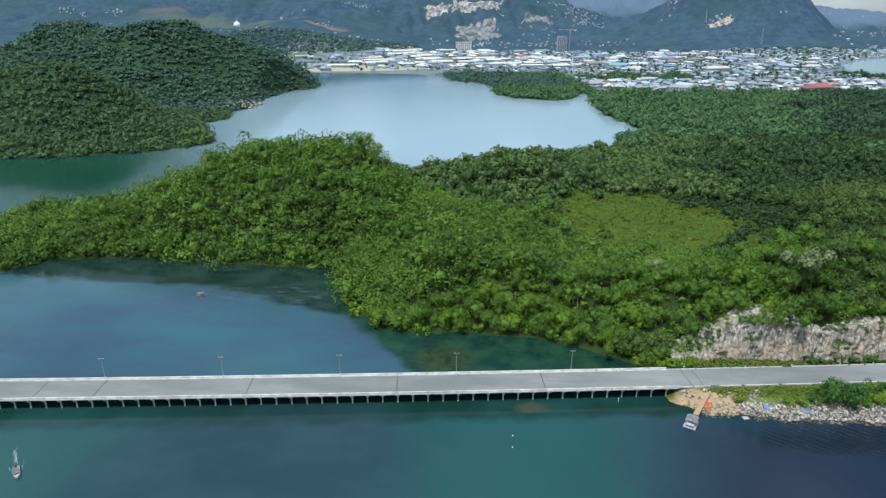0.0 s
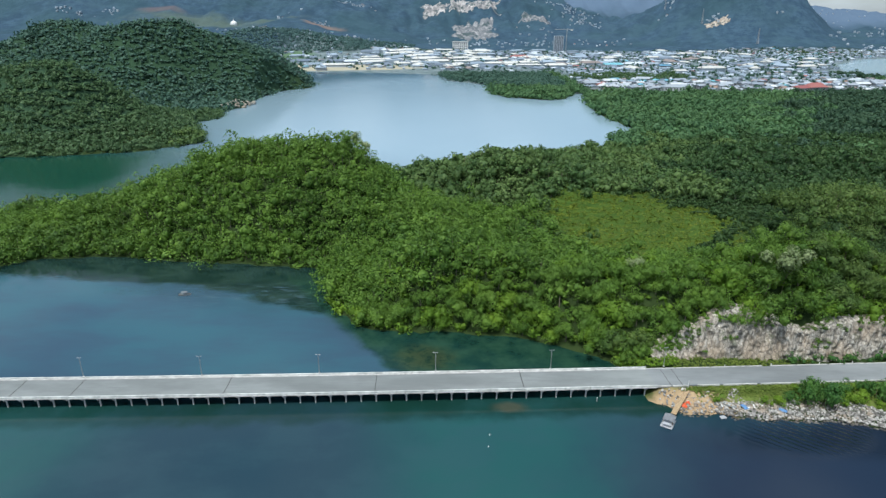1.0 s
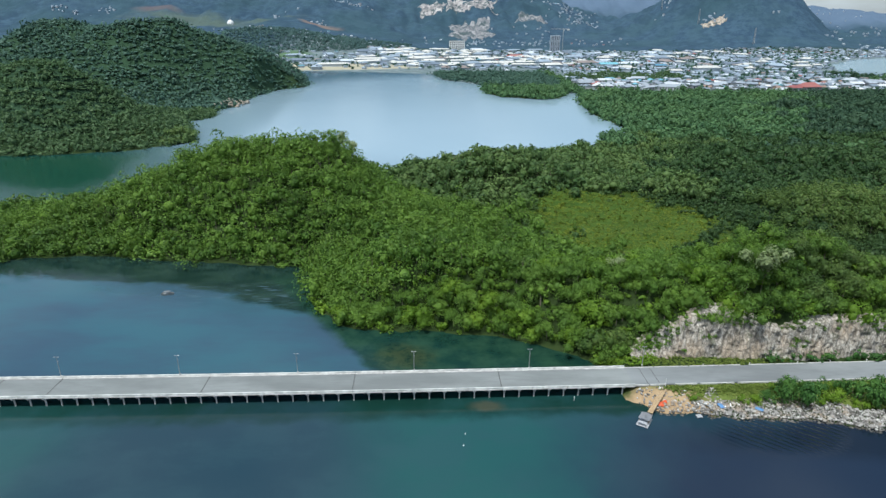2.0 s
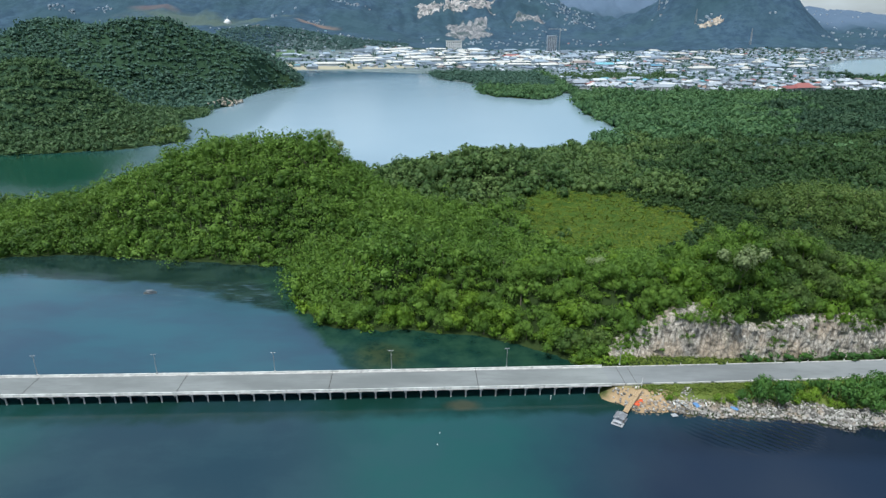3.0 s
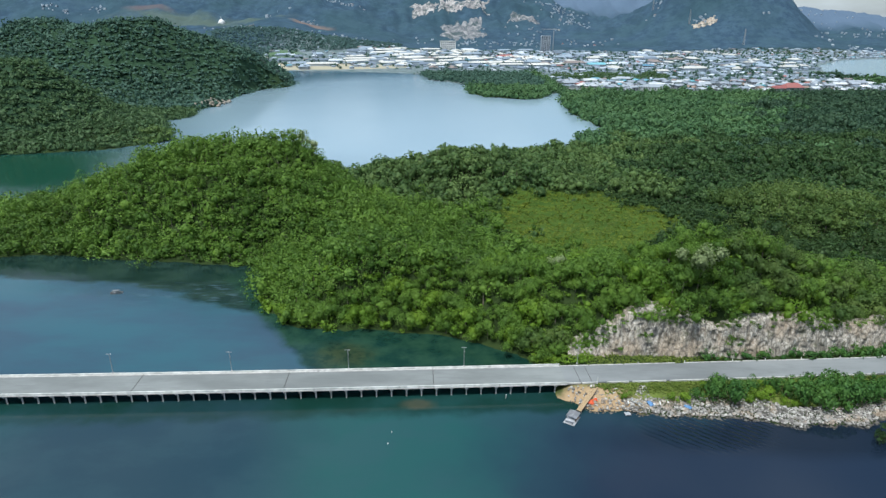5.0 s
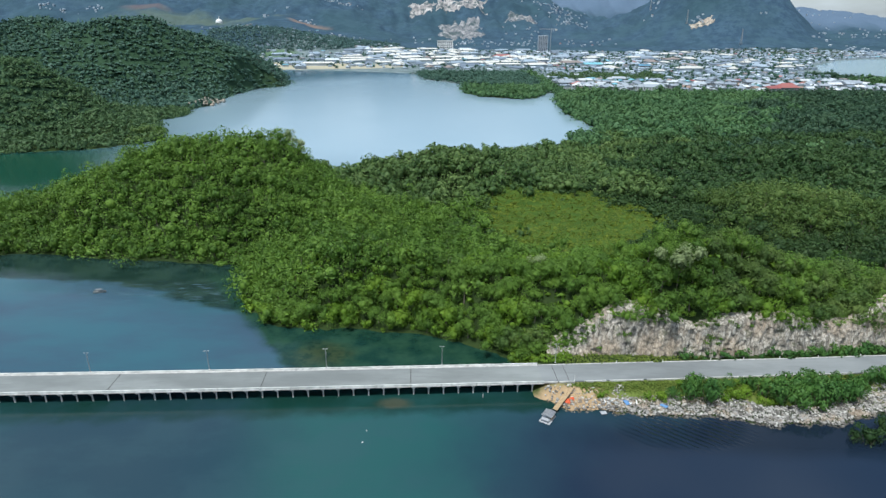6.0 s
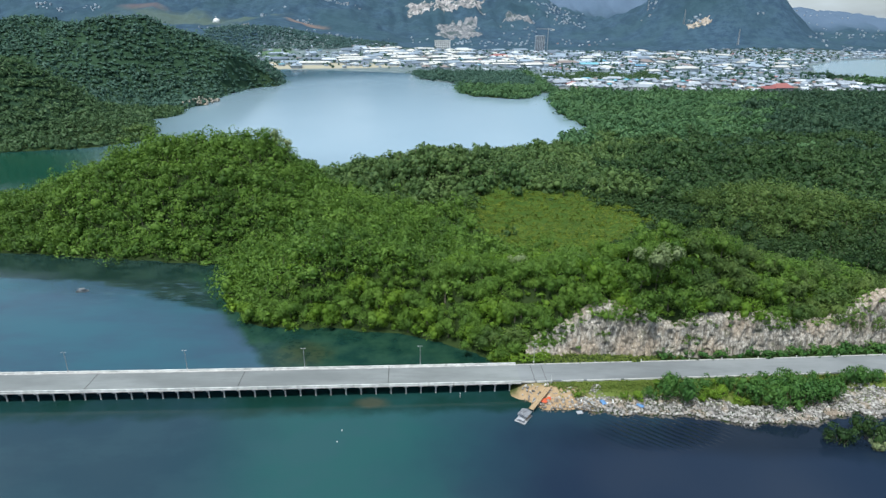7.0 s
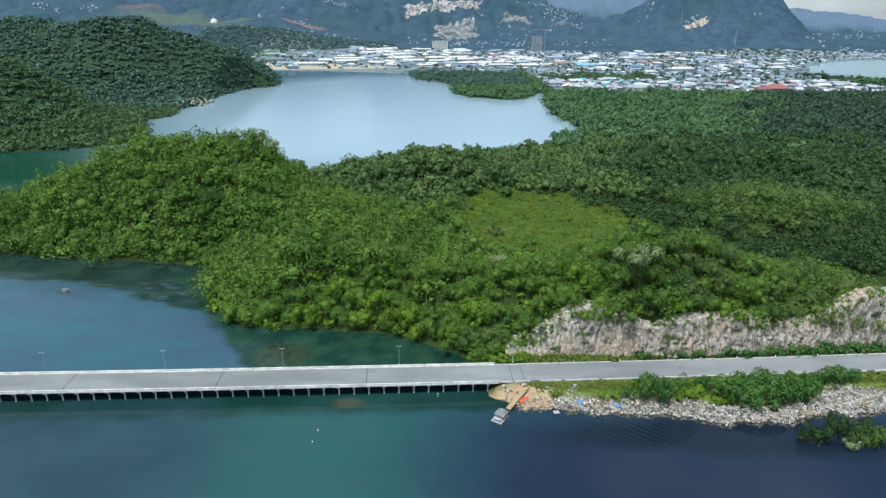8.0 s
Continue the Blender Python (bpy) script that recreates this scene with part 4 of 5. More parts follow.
near = wooded(xf, yf, -1) & (xf > -0.8 * yf - 50) & (yf < 790 + 0.25 * (xf + 300))
forest("hill_forest", "olive green forest on the low western hill", xf[near], yf[near], LH, HILL_LEAF, 7.4, 6.4, 8, trunks=False, clump=60)
forest("far_hill_forest", "dark green forest on the hill behind, tinted with haze", x[ok & ~front], y[ok & ~front], L5, HAZE_LEAF, 7.6, 6.4, 18, trunks=False, clump=80)


# ---------------------------------------------------------------- town
def house_bm(w, d, h, rise, hip=0.0):
    bm = bmesh.new()
    o = 0.6
    e = [bm.verts.new(p) for p in ((-w / 2 - o, -d / 2 - o, h), (w / 2 + o, -d / 2 - o, h), (w / 2 + o, d / 2 + o, h), (-w / 2 - o, d / 2 + o, h))]
    a, b = bm.verts.new((-w / 2 - o + hip, 0, h + rise)), bm.verts.new((w / 2 + o - hip, 0, h + rise))
    for f in ((e[0], e[1], b, a), (e[2], e[3], a, b), (e[1], e[2], b), (e[3], e[0], a), (e[3], e[2], e[1], e[0])):
        bm.faces.new(f)
    return bm


def house(w, d, h, rise, roof, label, hip=0.0, category="house", group="houses of the town"):
    t = tagged(empty("house"), label, category, group)
    bm = bmesh.new()
    box(bm, -w / 2, w / 2, -d / 2, d / 2, -4, h)
    wall = part("wall", bm, WALL_PAINT, t)
    part("roof", house_bm(w, d, h, rise, hip), roof, t)
    n = max(2, int(w / 4.5))
    for k in range(n):
        bm = bmesh.new()
        cx = -w / 2 + (k + 0.5) * w / n
        box(bm, cx - 0.8, cx + 0.8, -d / 2 - 0.05, -d / 2 + 0.1, h * 0.35, h * 0.8)
        part("window", bm, WINDOW_DARK, wall)
    return t


def in_town(x, y):
    d = to_water(x, y)
    edge = ((x > 240) & (x < 850) & (y > 1020 + 14 * waves(x, y, 120, 12))) | ((y > 1425) & (x > -30) & ((x < 860) | (y > 2050))) | ((y > 1490) & (x > -520))
    belt = np.hypot((x - 385) / 130, (y - 1290) / 85) + 0.25 * waves(x, y, 60, 13) < 1
    return edge & (y < 2370 + 50 * waves(x, y, 240, 29)) & (d > 12) & (relief(x, y) < 20) & ~(belt & (waves(x, y, 23, 16) < 0.45))


def build_town():
    r = random.Random(11)
    kinds = [
        house(11, 8, 3.4, 2.2, ROOF_GREY, "small painted house with a grey zinc roof"),
        house(13, 9, 3.6, 2.4, ROOF_WHITE, "house with a pale metal roof"),
        house(10, 8, 3.2, 2.6, ROOF_RUST, "small house with a rusty metal roof"),
        house(14, 10, 6.5, 2.4, ROOF_GREY, "two-storey house with a zinc roof"),
        house(12, 9, 3.4, 2.4, ROOF_RED, "small painted house with a red roof", 3),
        house(12, 9, 3.4, 2.2, ROOF_BLUE, "house with a blue metal roof"),
        house(22, 13, 5.5, 3.0, ROOF_WHITE, "long shed with a white metal roof"),
        house(9, 7, 3.0, 1.9, ROOF_GREY, "little hut with a grey metal roof"),
    ]
    odds = [0.3, 0.46, 0.58, 0.74, 0.76, 0.79, 0.88, 1.0]
    x, y = scatter(240, 1000, 1018, 1480, 19.5, 31)
    ok = in_town(x, y) & (x < 0.72 * y + 60) & (np.hypot((x - 303) / 54, (y - 1063) / 24) > 1) & (np.hypot(x - 618, y - 1048) > 36) & (np.hypot((x - 388) / 40, (y - 1038) / 24) > 1)
    x, y = x[ok], y[ok]
    order = np.argsort(y)[:285]
    x, y = x[order], y[order]
    z = ground_z(x, y)
    used = set()
    for i in range(len(x)):
        v = r.random()
        k = next(n for n, o in enumerate(odds) if v <= o)
        m = pose(x[i], y[i], z[i], 0, 0, r.choice((8, 98, 12, 100, 30, -20)) + r.uniform(-6, 6)) @ Matrix.Scale(r.uniform(0.85, 1.25), 4)
        if k in used:
            copy_thing(kinds[k], m).matrix_basis = m
        else:
            used.add(k)
            kinds[k].matrix_basis = m
    for k in range(len(kinds)):
        if k not in used:
            kinds[k].matrix_basis = pose(700 + 20 * k, 1440, 1)
    return float(y.max())


town_edge = build_town()


# far roofs and walls carry the town's blue haze in their colours
def far_roof_material():
    n = Nodes("far_roofs")
    c = n.ramp(n.island(), [(0.0, (0.17, 0.21, 0.26)), (0.25, (0.27, 0.33, 0.39)), (0.5, (0.33, 0.4, 0.47)), (0.78, (0.58, 0.63, 0.68)), (0.9, (0.26, 0.22, 0.2)), (0.96, (0.16, 0.36, 0.44)), (0.985, (0.36, 0.14, 0.12))], True)
    return n.done(c, 0.5, spec=0.4)


FAR_ROOF = far_roof_material()
CREAM_ROOF = roof_material("cream_sheet_roof", [(0.0, (0.34, 0.36, 0.35)), (0.5, (0.5, 0.5, 0.46)), (1.0, (0.7, 0.69, 0.63))])
FAR_WALL = plain("far_walls", (0.4, 0.45, 0.5), 0.9, scale=0.04, vary=0.3)


def far_houses(name, label, x, y, w, d, h, seed, roofing=None, pitch=0.22):
    """Distant houses joined: walls in one mesh, gabled roofs in its child."""
    r = np.random.RandomState(seed)
    n = len(x)
    z = ground_z(x, y)
    a = np.radians(r.choice([8, 98, 14, 104, 40], n) + r.uniform(-8, 8, n))
    w, d, h = w * r.uniform(0.6, 1.5, n), d * r.uniform(0.7, 1.3, n), h * r.uniform(0.7, 1.7, n)
    wall = np.array([(-1, -1, 0), (1, -1, 0), (1, 1, 0), (-1, 1, 0), (-1, -1, 1), (1, -1, 1), (1, 1, 1), (-1, 1, 1)], float)
    roof = np.array([(-1.1, -1.1, 0), (1.1, -1.1, 0), (1.1, 1.1, 0), (-1.1, 1.1, 0), (-0.9, 0, 1), (0.9, 0, 1), (-1.0, 0, 0.5), (1.0, 0, 0.5)], float)
    wf = np.array([(0, 1, 5, 4), (1, 2, 6, 5), (2, 3, 7, 6), (3, 0, 4, 7)])
    rf = np.array([(0, 1, 5, 4), (2, 3, 4, 5), (1, 2, 7, 5), (3, 0, 6, 4)])

    def spread(t, f, zs, z0):
        lx, ly = t[:, 0] * (w / 2)[:, None], t[:, 1] * (d / 2)[:, None]
        ca, sa = np.cos(a)[:, None], np.sin(a)[:, None]
        v = np.stack([x[:, None] + lx * ca - ly * sa, y[:, None] + lx * sa + ly * ca, z0[:, None] + t[:, 2] * zs[:, None]], -1)
        return v.reshape(-1, 3), (f[None] + (np.arange(n) * 8)[:, None, None]).reshape(-1, 4)

    ob = tagged(link(name, quads_mesh(name, *spread(wall, wf, h + 5, z - 5)), FAR_WALL), label, "houses", kind="stuff")
    link("roofs", quads_mesh("roofs", *spread(roof, rf, d * pitch, z + h)), roofing or FAR_ROOF, ob)
    return ob


x, y = scatter(-520, 2200, 1020, 2800, 20.5, 41)
ok = in_town(x, y) & ((y > town_edge) | (x < 245) | (x > 0.72 * y + 60)) & (relief(x, y) < 22) & (np.random.RandomState(5).uniform(0, 1, len(x)) < (0.56 + 0.34 * waves(x, y, 150, 46)) * np.where((x < 260) & (y < 2250), 0.3, 1.0))
far_houses("far_town", "crowded town of pale and grey metal roofs", x[ok], y[ok], 12, 8.5, 2.8, 42)
x, y = scatter(-520, 900, 1500, 2450, 74, 43)
ok = in_town(x, y) & (np.random.RandomState(6).uniform(0, 1, len(x)) < 0.5)
far_houses("warehouse_district", "large pale-roofed warehouses behind the lagoon", x[ok], y[ok], 40, 19, 4.5, 44)
x, y = scatter(-270, 320, 1600, 2300, 66, 47)
ok = in_town(x, y) & (np.random.RandomState(16).uniform(0, 1, len(x)) < 0.55)
far_houses("depot_sheds", "long cream-roofed depot sheds behind the lagoon", x[ok], y[ok], 58, 27, 4.0, 48, CREAM_ROOF, 0.12)
x, y = scatter(300, 1150, 1400, 2300, 92, 49)
ok = in_town(x, y) & (np.random.RandomState(17).uniform(0, 1, len(x)) < 0.2)
far_houses("market_halls", "broad white-roofed halls among the houses", x[ok], y[ok], 38, 22, 6.0, 50, CREAM_ROOF, 0.18)


def hill_villages():
    r = np.random.RandomState(8)
    px, py = [], []
    for cx, cy, n, sx, sy in ((-510, 3115, 24, 34, 20), (-394, 3076, 10, 36, 12), (-575, 2795, 14, 36, 16), (-806, 2960, 10, 44, 10), (-900, 2700, 8, 40, 25),
                              (624, 3104, 80, 62, 60), (603, 3300, 60, 66, 50), (400, 2900, 24, 70, 50), (1013, 2960, 18, 50, 40), (1122, 2700, 16, 24, 14), (1315, 2635, 6, 22, 10),
                              (1560, 2520, 12, 40, 60), (1720, 2629, 16, 60, 60), (2200, 3600, 120, 230, 260), (2600, 4200, 90, 300, 200), (-1675, 2846, 20, 70, 14), (-1582, 2918, 14, 30, 14),
                              (158, 2657, 70, 130, 50), (471, 2668, 60, 130, 50), (-218, 2330, 40, 110, 50), (-420, 2150, 22, 70, 40), (-500, 2000, 12, 40, 30), (-420, 2560, 26, 120, 40)):
        px += list(r.normal(cx, sx, n))
        py += list(r.normal(cy, sy, n))
    x, y = np.array(px), np.array(py)
    ok = to_water(x, y) > 10
    ok &= r.uniform(0, 1, len(x)) < 0.6
    far_houses("hill_houses", "scattered white houses on the far slopes", x[ok], y[ok], 8, 6.5, 2.8, 45)


hill_villages()


def hall_row():
    first = house(17, 17, 5, 4.6, ROOF_WHITE, "white hall with a pointed hipped roof", 8.5, "hall", "row of white halls")
    for k in range(5):
        m = pose(271 + 16.5 * k, 1075 - 6 * k, 1.2, 0, 0, -14)
        if k:
            copy_thing(first, m)
        else:
            first.matrix_basis = m
    long_shed = house(46, 20, 7, 4, ROOF_WHITE, "long white-roofed shed at the mangrove edge", 4, "shed")
    long_shed.matrix_basis = pose(388, 1038, 1.2, 0, 0, -8)
    red = house(34, 22, 6, 7, ROOF_RED, "large hall with a steep red roof", 8, "hall")
    red.matrix_basis = pose(625, 1051, 1.2, 0, 0, 10)
    red2 = house(30, 16, 5, 4, ROOF_RED, "low painted building with a red metal roof", 5, "building")
    red2.matrix_basis = pose(599, 1044, 1.2, 0, 0, 14)
    blue = house(44, 30, 9, 4, ROOF_BLUE, "large shed with a turquoise metal roof", 0, "shed")
    blue.matrix_basis = pose(408, 1560, 1.2, 0, 0, 4)
    blue2 = house(26, 20, 8, 3, ROOF_BLUE, "shed with a blue metal roof", 0, "shed")
    blue2.matrix_basis = pose(530, 1530, 1.2, 0, 0, -6)


hall_row()


RAW_CONCRETE = concrete_material("raw_concrete", (0.36, 0.4, 0.45), (0.5, 0.54, 0.58), 0.05)


def tower_block():
    t = tagged(empty("tower_block", 394, 2300, 2), "unfinished grey concrete tower block with open floors", "tower block")
    for k in range(14):
        bm = bmesh.new()
        box(bm, -18, 18, -12, 12, 4.2 * k, 4.2 * k + 0.6)
        part("floor_slab", bm, RAW_CONCRETE, t)
        bm = bmesh.new()
        box(bm, -16.5, 16.5, -11, 11, 4.2 * k + 0.6, 4.2 * k + 4.2)
        storey = part("storey_wall", bm, RAW_CONCRETE, t)
        for j in range(5):
            bm = bmesh.new()
            box(bm, -15 + 6.4 * j, -11 + 6.4 * j, -11.2, -10.8, 4.2 * k + 1.2, 4.2 * k + 3.6)
            part("window", bm, WINDOW_DARK, storey)
    c = tagged(empty("tower_crane", 424, 2310, 2), "thin steel tower crane beside the unfinished block", "crane")
    bm = bmesh.new()
    box(bm, -1.1, 1.1, -1.1, 1.1, 0, 84)
    part("mast", bm, METAL, c)
    bm = bmesh.new()
    box(bm, -44, 22, -1, 1, 80, 82)
    part("jib", bm, METAL, c)
    bm = bmesh.new()
    box(bm, 14, 22, -1.6, 1.6, 76, 80)
    part("counterweight", bm, CONCRETE, c)


tower_block()


def hospital():
    t = tagged(empty("white_building", 36, 2420, 2), "large white flat-roofed building above the town", "building")
    bm = bmesh.new()
    box(bm, -30, 30, -14, 14, -6, 34)
    wall = part("wall", bm, WHITE, t)
    bm = bmesh.new()
    box(bm, -31, 31, -15, 15, 34, 36)
    part("roof", bm, CONCRETE, t)
    for k in range(5):
        for j in range(7):
            bm = bmesh.new()
            box(bm, -27 + 8 * j, -22 + 8 * j, -14.3, -13.8, 3 + 6.4 * k, 6 + 6.4 * k)
            part("window", bm, WINDOW_DARK, wall)


hospital()


def domed_hall():
    zc = float(ground_z(np.array([-986.0]), np.array([2853.0]))[0])
    t = tagged(empty("domed_hall", -986, 2853, zc), "white domed hall on the hillside", "hall")
    bm = bmesh.new()
    tube(bm, (0, 0, -12), (0, 0, 5), 16, n=24)
    part("wall", bm, WHITE, t)
    bm = bmesh.new()
    bmesh.ops.create_uvsphere(bm, u_segments=24, v_segments=12, radius=15)
    bm.transform(Matrix.Translation((0, 0, 3)))
    part("dome", bm, WHITE, t)
    bm = bmesh.new()
    tube(bm, (0, 0, 16.5), (0, 0, 27), 2.0, 0.4)
    part("finial", bm, WHITE, t)


domed_hall()


def masts():
    first = tagged(empty("radio_mast"), "thin lattice radio mast on the hill", "mast", "masts above the town")
    bm = bmesh.new()
    for s in ((-1, -1), (1, -1), (1, 1), (-1, 1)):
        tube(bm, (s[0] * 3.2, s[1] * 3.2, -6), (s[0] * 0.6, s[1] * 0.6, 58), 0.4, n=4)
    for k in range(9):
        q = 3.2 - 2.6 * (k * 6 + 6) / 64
        for a, b in (((-q, -q), (q, -q)), ((q, -q), (q, q)), ((q, q), (-q, q)), ((-q, q), (-q, -q))):
            tube(bm, (*a, k * 6), (*b, k * 6 + 6), 0.25, n=4)
    part("lattice", bm, METAL, first)
    for n, (px, py) in enumerate(((1062, 2700), (985, 2960), (1030, 2990), (1190, 2450), (1425, 2960))):
        m = pose(px, py, float(ground_z(np.array([float(px)]), np.array([float(py)]))[0]))
        if n:
            copy_thing(first, m)
        else:
            first.matrix_basis = m


masts()


def quarry():
    """The pale scarred rock face over the town."""
    def scarred(name, lo, mid, hi):
        n = Nodes(name)
        c = n.ramp(n.noise(0.06, 8, 0.75, (1, 0.5, 0.4)), [(0.36, lo), (0.5, mid), (0.64, hi)])
        c = n.mix(n.span(n.noise(0.03, 5, 0.7), 0.5, 0.6, 0.0, 0.85), c, (0.055, 0.085, 0.09))
        n.bump(n.noise(0.1, 6, 0.75, (1, 0.5, 0.4)), 6.0, 0.8)
        return n.done(c, 0.95, spec=0.1)

    pale = scarred("quarry_rock", (0.14, 0.145, 0.155), (0.32, 0.3, 0.29), (0.6, 0.565, 0.545))
    grey = scarred("grey_scree", (0.1, 0.12, 0.135), (0.2, 0.205, 0.215), (0.4, 0.39, 0.385))
    ochre = scarred("ochre_earth", (0.22, 0.19, 0.16), (0.42, 0.35, 0.28), (0.62, 0.56, 0.47))
    for cx, cy, w, deep, seed, mat in ((-85, 3115, 135, 140, 1, pale), (30, 3110, 96, 165, 2, pale), (150, 3105, 200, 140, 6, pale), (108, 2740, 215, 320, 3, grey), (395, 2995, 160, 95, 4, grey),
                                       (-790, 2545, 70, 60, 7, pale), (1112, 2645, 95, 46, 8, ochre)):
        us, vs = np.linspace(-1, 1, 70), np.linspace(0, 1, 40)
        gu, gv = np.meshgrid(us, vs)
        x = cx + gu * w * (0.5 + 0.1 * waves(gv * 100, gu * 40, 90, seed))
        y = cy + gv * deep + 6 * waves(gu * 100, gv * 60, 45, seed + 5)
        edge = np.maximum(np.abs(gu) - 0.75 - 0.2 * waves(gv * 100, gu, 50, seed + 2), 0) / 0.25 + np.maximum(np.abs(gv - 0.5) - 0.34 - 0.1 * waves(gu * 100, gv, 40, seed + 3), 0) / 0.12
        z = ground_z(x, y) + 3.0 + 2.2 * waves(x, y * 0.5, 38, seed + 9) + 1.4 * waves(x * 2.2, y * 0.6, 19, seed + 11) - 10 * edge
        nx, ny = len(us), len(vs)
        i = (np.arange(ny - 1)[:, None] * nx + np.arange(nx - 1)[None, :]).ravel()
        me = quads_mesh("quarry_face", np.stack([x, y, z], -1).reshape(-1, 3), np.stack([i, i + 1, i + nx + 1, i + nx], -1))
        tagged(link("quarry_face", me, mat), "pale scarred quarry face on the far hillside", "quarry", kind="structure")


quarry()


# woods on the slopes over the town
x, y = scatter(-820, -150, 1600, 2520, 12.5, 71)
w1 = (relief(x, y) > 3) & ~in_town(x, y) & (to_water(x, y) > 10) & (waves(x, y, 130, 72) + 0.5 * waves(x, y, 45, 73) + 0.004 * (2300 - y) > -1.3) & (x > -0.36 * y) & (np.hypot((x + 475) / 50, (y - 1890) / 70) > 1) & (np.hypot(x + 787, (y - 2540) * 0.6) > 40)
forest("slope_woods", "woods on the slopes behind the lagoon, tinted blue-green with haze", x[w1], y[w1], L5, HAZED_MOUNTAIN_LEAF, 9.5, 8, 74, trunks=False)

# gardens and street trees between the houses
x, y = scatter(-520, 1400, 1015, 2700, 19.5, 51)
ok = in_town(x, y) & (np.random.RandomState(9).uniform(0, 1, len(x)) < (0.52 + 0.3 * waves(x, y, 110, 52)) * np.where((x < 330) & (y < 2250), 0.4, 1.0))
forest("town_trees", "dark green garden trees among the houses, tinted with haze", x[ok], y[ok], L4, HAZE_LEAF, 5.5, 7.5, 53, trunks=False)
x, y = scatter(820, 1320, 1120, 1330, 9, 54)
ok = (to_water(x, y) > 0) & (y < 1190 + 0.25 * np.maximum(x - 960, 0))
forest("shore_trees", "dark trees fringing the far bay", x[ok], y[ok], L4, MANGROVE, 6.5, 12, 55, trunks=False)
x, y = scatter(250, 530, 1190, 1390, 10, 56)
ok = (np.hypot((x - 385) / 130, (y - 1290) / 85) + 0.25 * waves(x, y, 60, 13) < 1) & (np.random.RandomState(10).uniform(0, 1, len(x)) < 0.8)
forest("green_belt", "belt of green trees between the halls and the town", x[ok], y[ok], L3, HILL_LEAF, 5.6, 7.5, 57, trunks=False)


# ---------------------------------------------------------------- the stone bank and what lies on it
def rock_mesh(seed):
    r = np.random.RandomState(seed)
    v, f = sphere_quads(5, 4)
    v = v * (1.0, r.uniform(0.65, 0.95), r.uniform(0.5, 0.8)) * r.uniform(0.62, 1.25, (len(v), 1))
    return v, f


def build_riprap():
    r = np.random.RandomState(71)
    x, y = scatter(68, 235, 136, 166, 0.58, 72)
    d, off = to_water(x, y), y - road_y(x)
    reach = 8.6 + 2.0 * waves(x, 0 * x, 30, 73) + 5.0 * step(x, 168, 180) + 3.5 * np.exp(-(((x - 133) / 9) ** 2))
    keep = (d > -1.3) & (d < reach) & (off < -6.4) & ((x > 94) | (r.uniform(0, 1, len(x)) < 0.5 + 0.03 * np.maximum(x - 82, 0)))
    x, y = x[keep], y[keep]
    z = ground_z(x, y)
    kind = r.randint(0, 8, len(x))
    vs, fs, at = [], [], 0
    for k in range(8):
        v, f = rock_mesh(80 + k)
        w = np.nonzero(kind == k)[0]
        s, a = r.uniform(0.2, 0.5, len(w)) * r.choice([1, 1, 1.5], len(w)), r.uniform(0, 6.3, len(w))
        px = (v[:, 0] * np.cos(a)[:, None] - v[:, 1] * np.sin(a)[:, None]) * s[:, None] + x[w][:, None]
        py = (v[:, 0] * np.sin(a)[:, None] + v[:, 1] * np.cos(a)[:, None]) * s[:, None] + y[w][:, None]
        pz = v[:, 2] * s[:, None] + (z[w] + 0.12)[:, None]
        vs.append(np.stack([px, py, pz], -1).reshape(-1, 3))
        fs.append((f[None] + (at + np.arange(len(w)) * len(v))[:, None, None]).reshape(-1, 4))
        at += len(w) * len(v)
    me = quads_mesh("riprap", np.concatenate(vs), np.concatenate(fs))
    tagged(link("riprap", me, STONE), "bank of pale broken limestone along the water", "stones", kind="stuff")


build_riprap()


def boulders():
    r = random.Random(74)
    shapes = []
    for k in range(5):
        v, f = rock_mesh(90 + k)
        shapes.append(quads_mesh("boulder", v, f))
    n = 0
    while n < 90:
        x, y = r.uniform(96, 215), r.uniform(140, 156)
        d = float(to_water(np.array([x]), np.array([y]))[0])
        if not -0.9 < d < 3.6:
            continue
        ob = link("boulder", shapes[n % 5], STONE)
        s = r.uniform(0.6, 1.0)
        z = float(ground_z(np.array([x]), np.array([y]))[0])
        ob.matrix_basis = pose(x, y, z + 0.2 * s, r.uniform(-15, 15), r.uniform(-15, 15), r.uniform(0, 360)) @ Matrix.Scale(s, 4)
        tagged(ob, "large pale limestone boulder on the water's edge", "boulder", "boulders on the bank")
        n += 1


boulders()


def bush(seed, material, label, group, leaves=560, size=0.085):
    t = tagged(empty("bush"), label, "bush", group)
    bm = bmesh.new()
    for k in range(5):
        a = k * 1.3 + seed
        tube(bm, (0.15 * math.cos(a), 0.15 * math.sin(a), -0.3), (0.5 * math.cos(a), 0.5 * math.sin(a), 0.75), 0.035, 0.012, 5)
    part("stems", bm, BARK, t)
    cv, cf = crown(seed, leaves, size, 10, (7, 4), 1.0)
    cv = cv * (1, 1, 0.95) + (0, 0, 0.72)
    cv[:, 2] = np.maximum(cv[:, 2], 0.02)
    link("crown", quads_mesh("crown", cv, cf), material, t)
    return t


def plant(rows, seed, material, label, group, base=None):
    made = []
    for n, (x, y, r, tall) in enumerate(rows):
        z = float(ground_z(np.array([float(x)]), np.array([float(y)]))[0]) if base is None else base
        m = pose(x, y, z - 0.05, 0, 0, 67 * n) @ Matrix.Diagonal((r, r, tall / 1.55, 1))
        k = n % 3
        if n < 3:
            made.append(bush(seed + n, material, label, group))
            made[n].matrix_basis = m
        else:
            copy_thing(made[k], m).matrix_basis = m


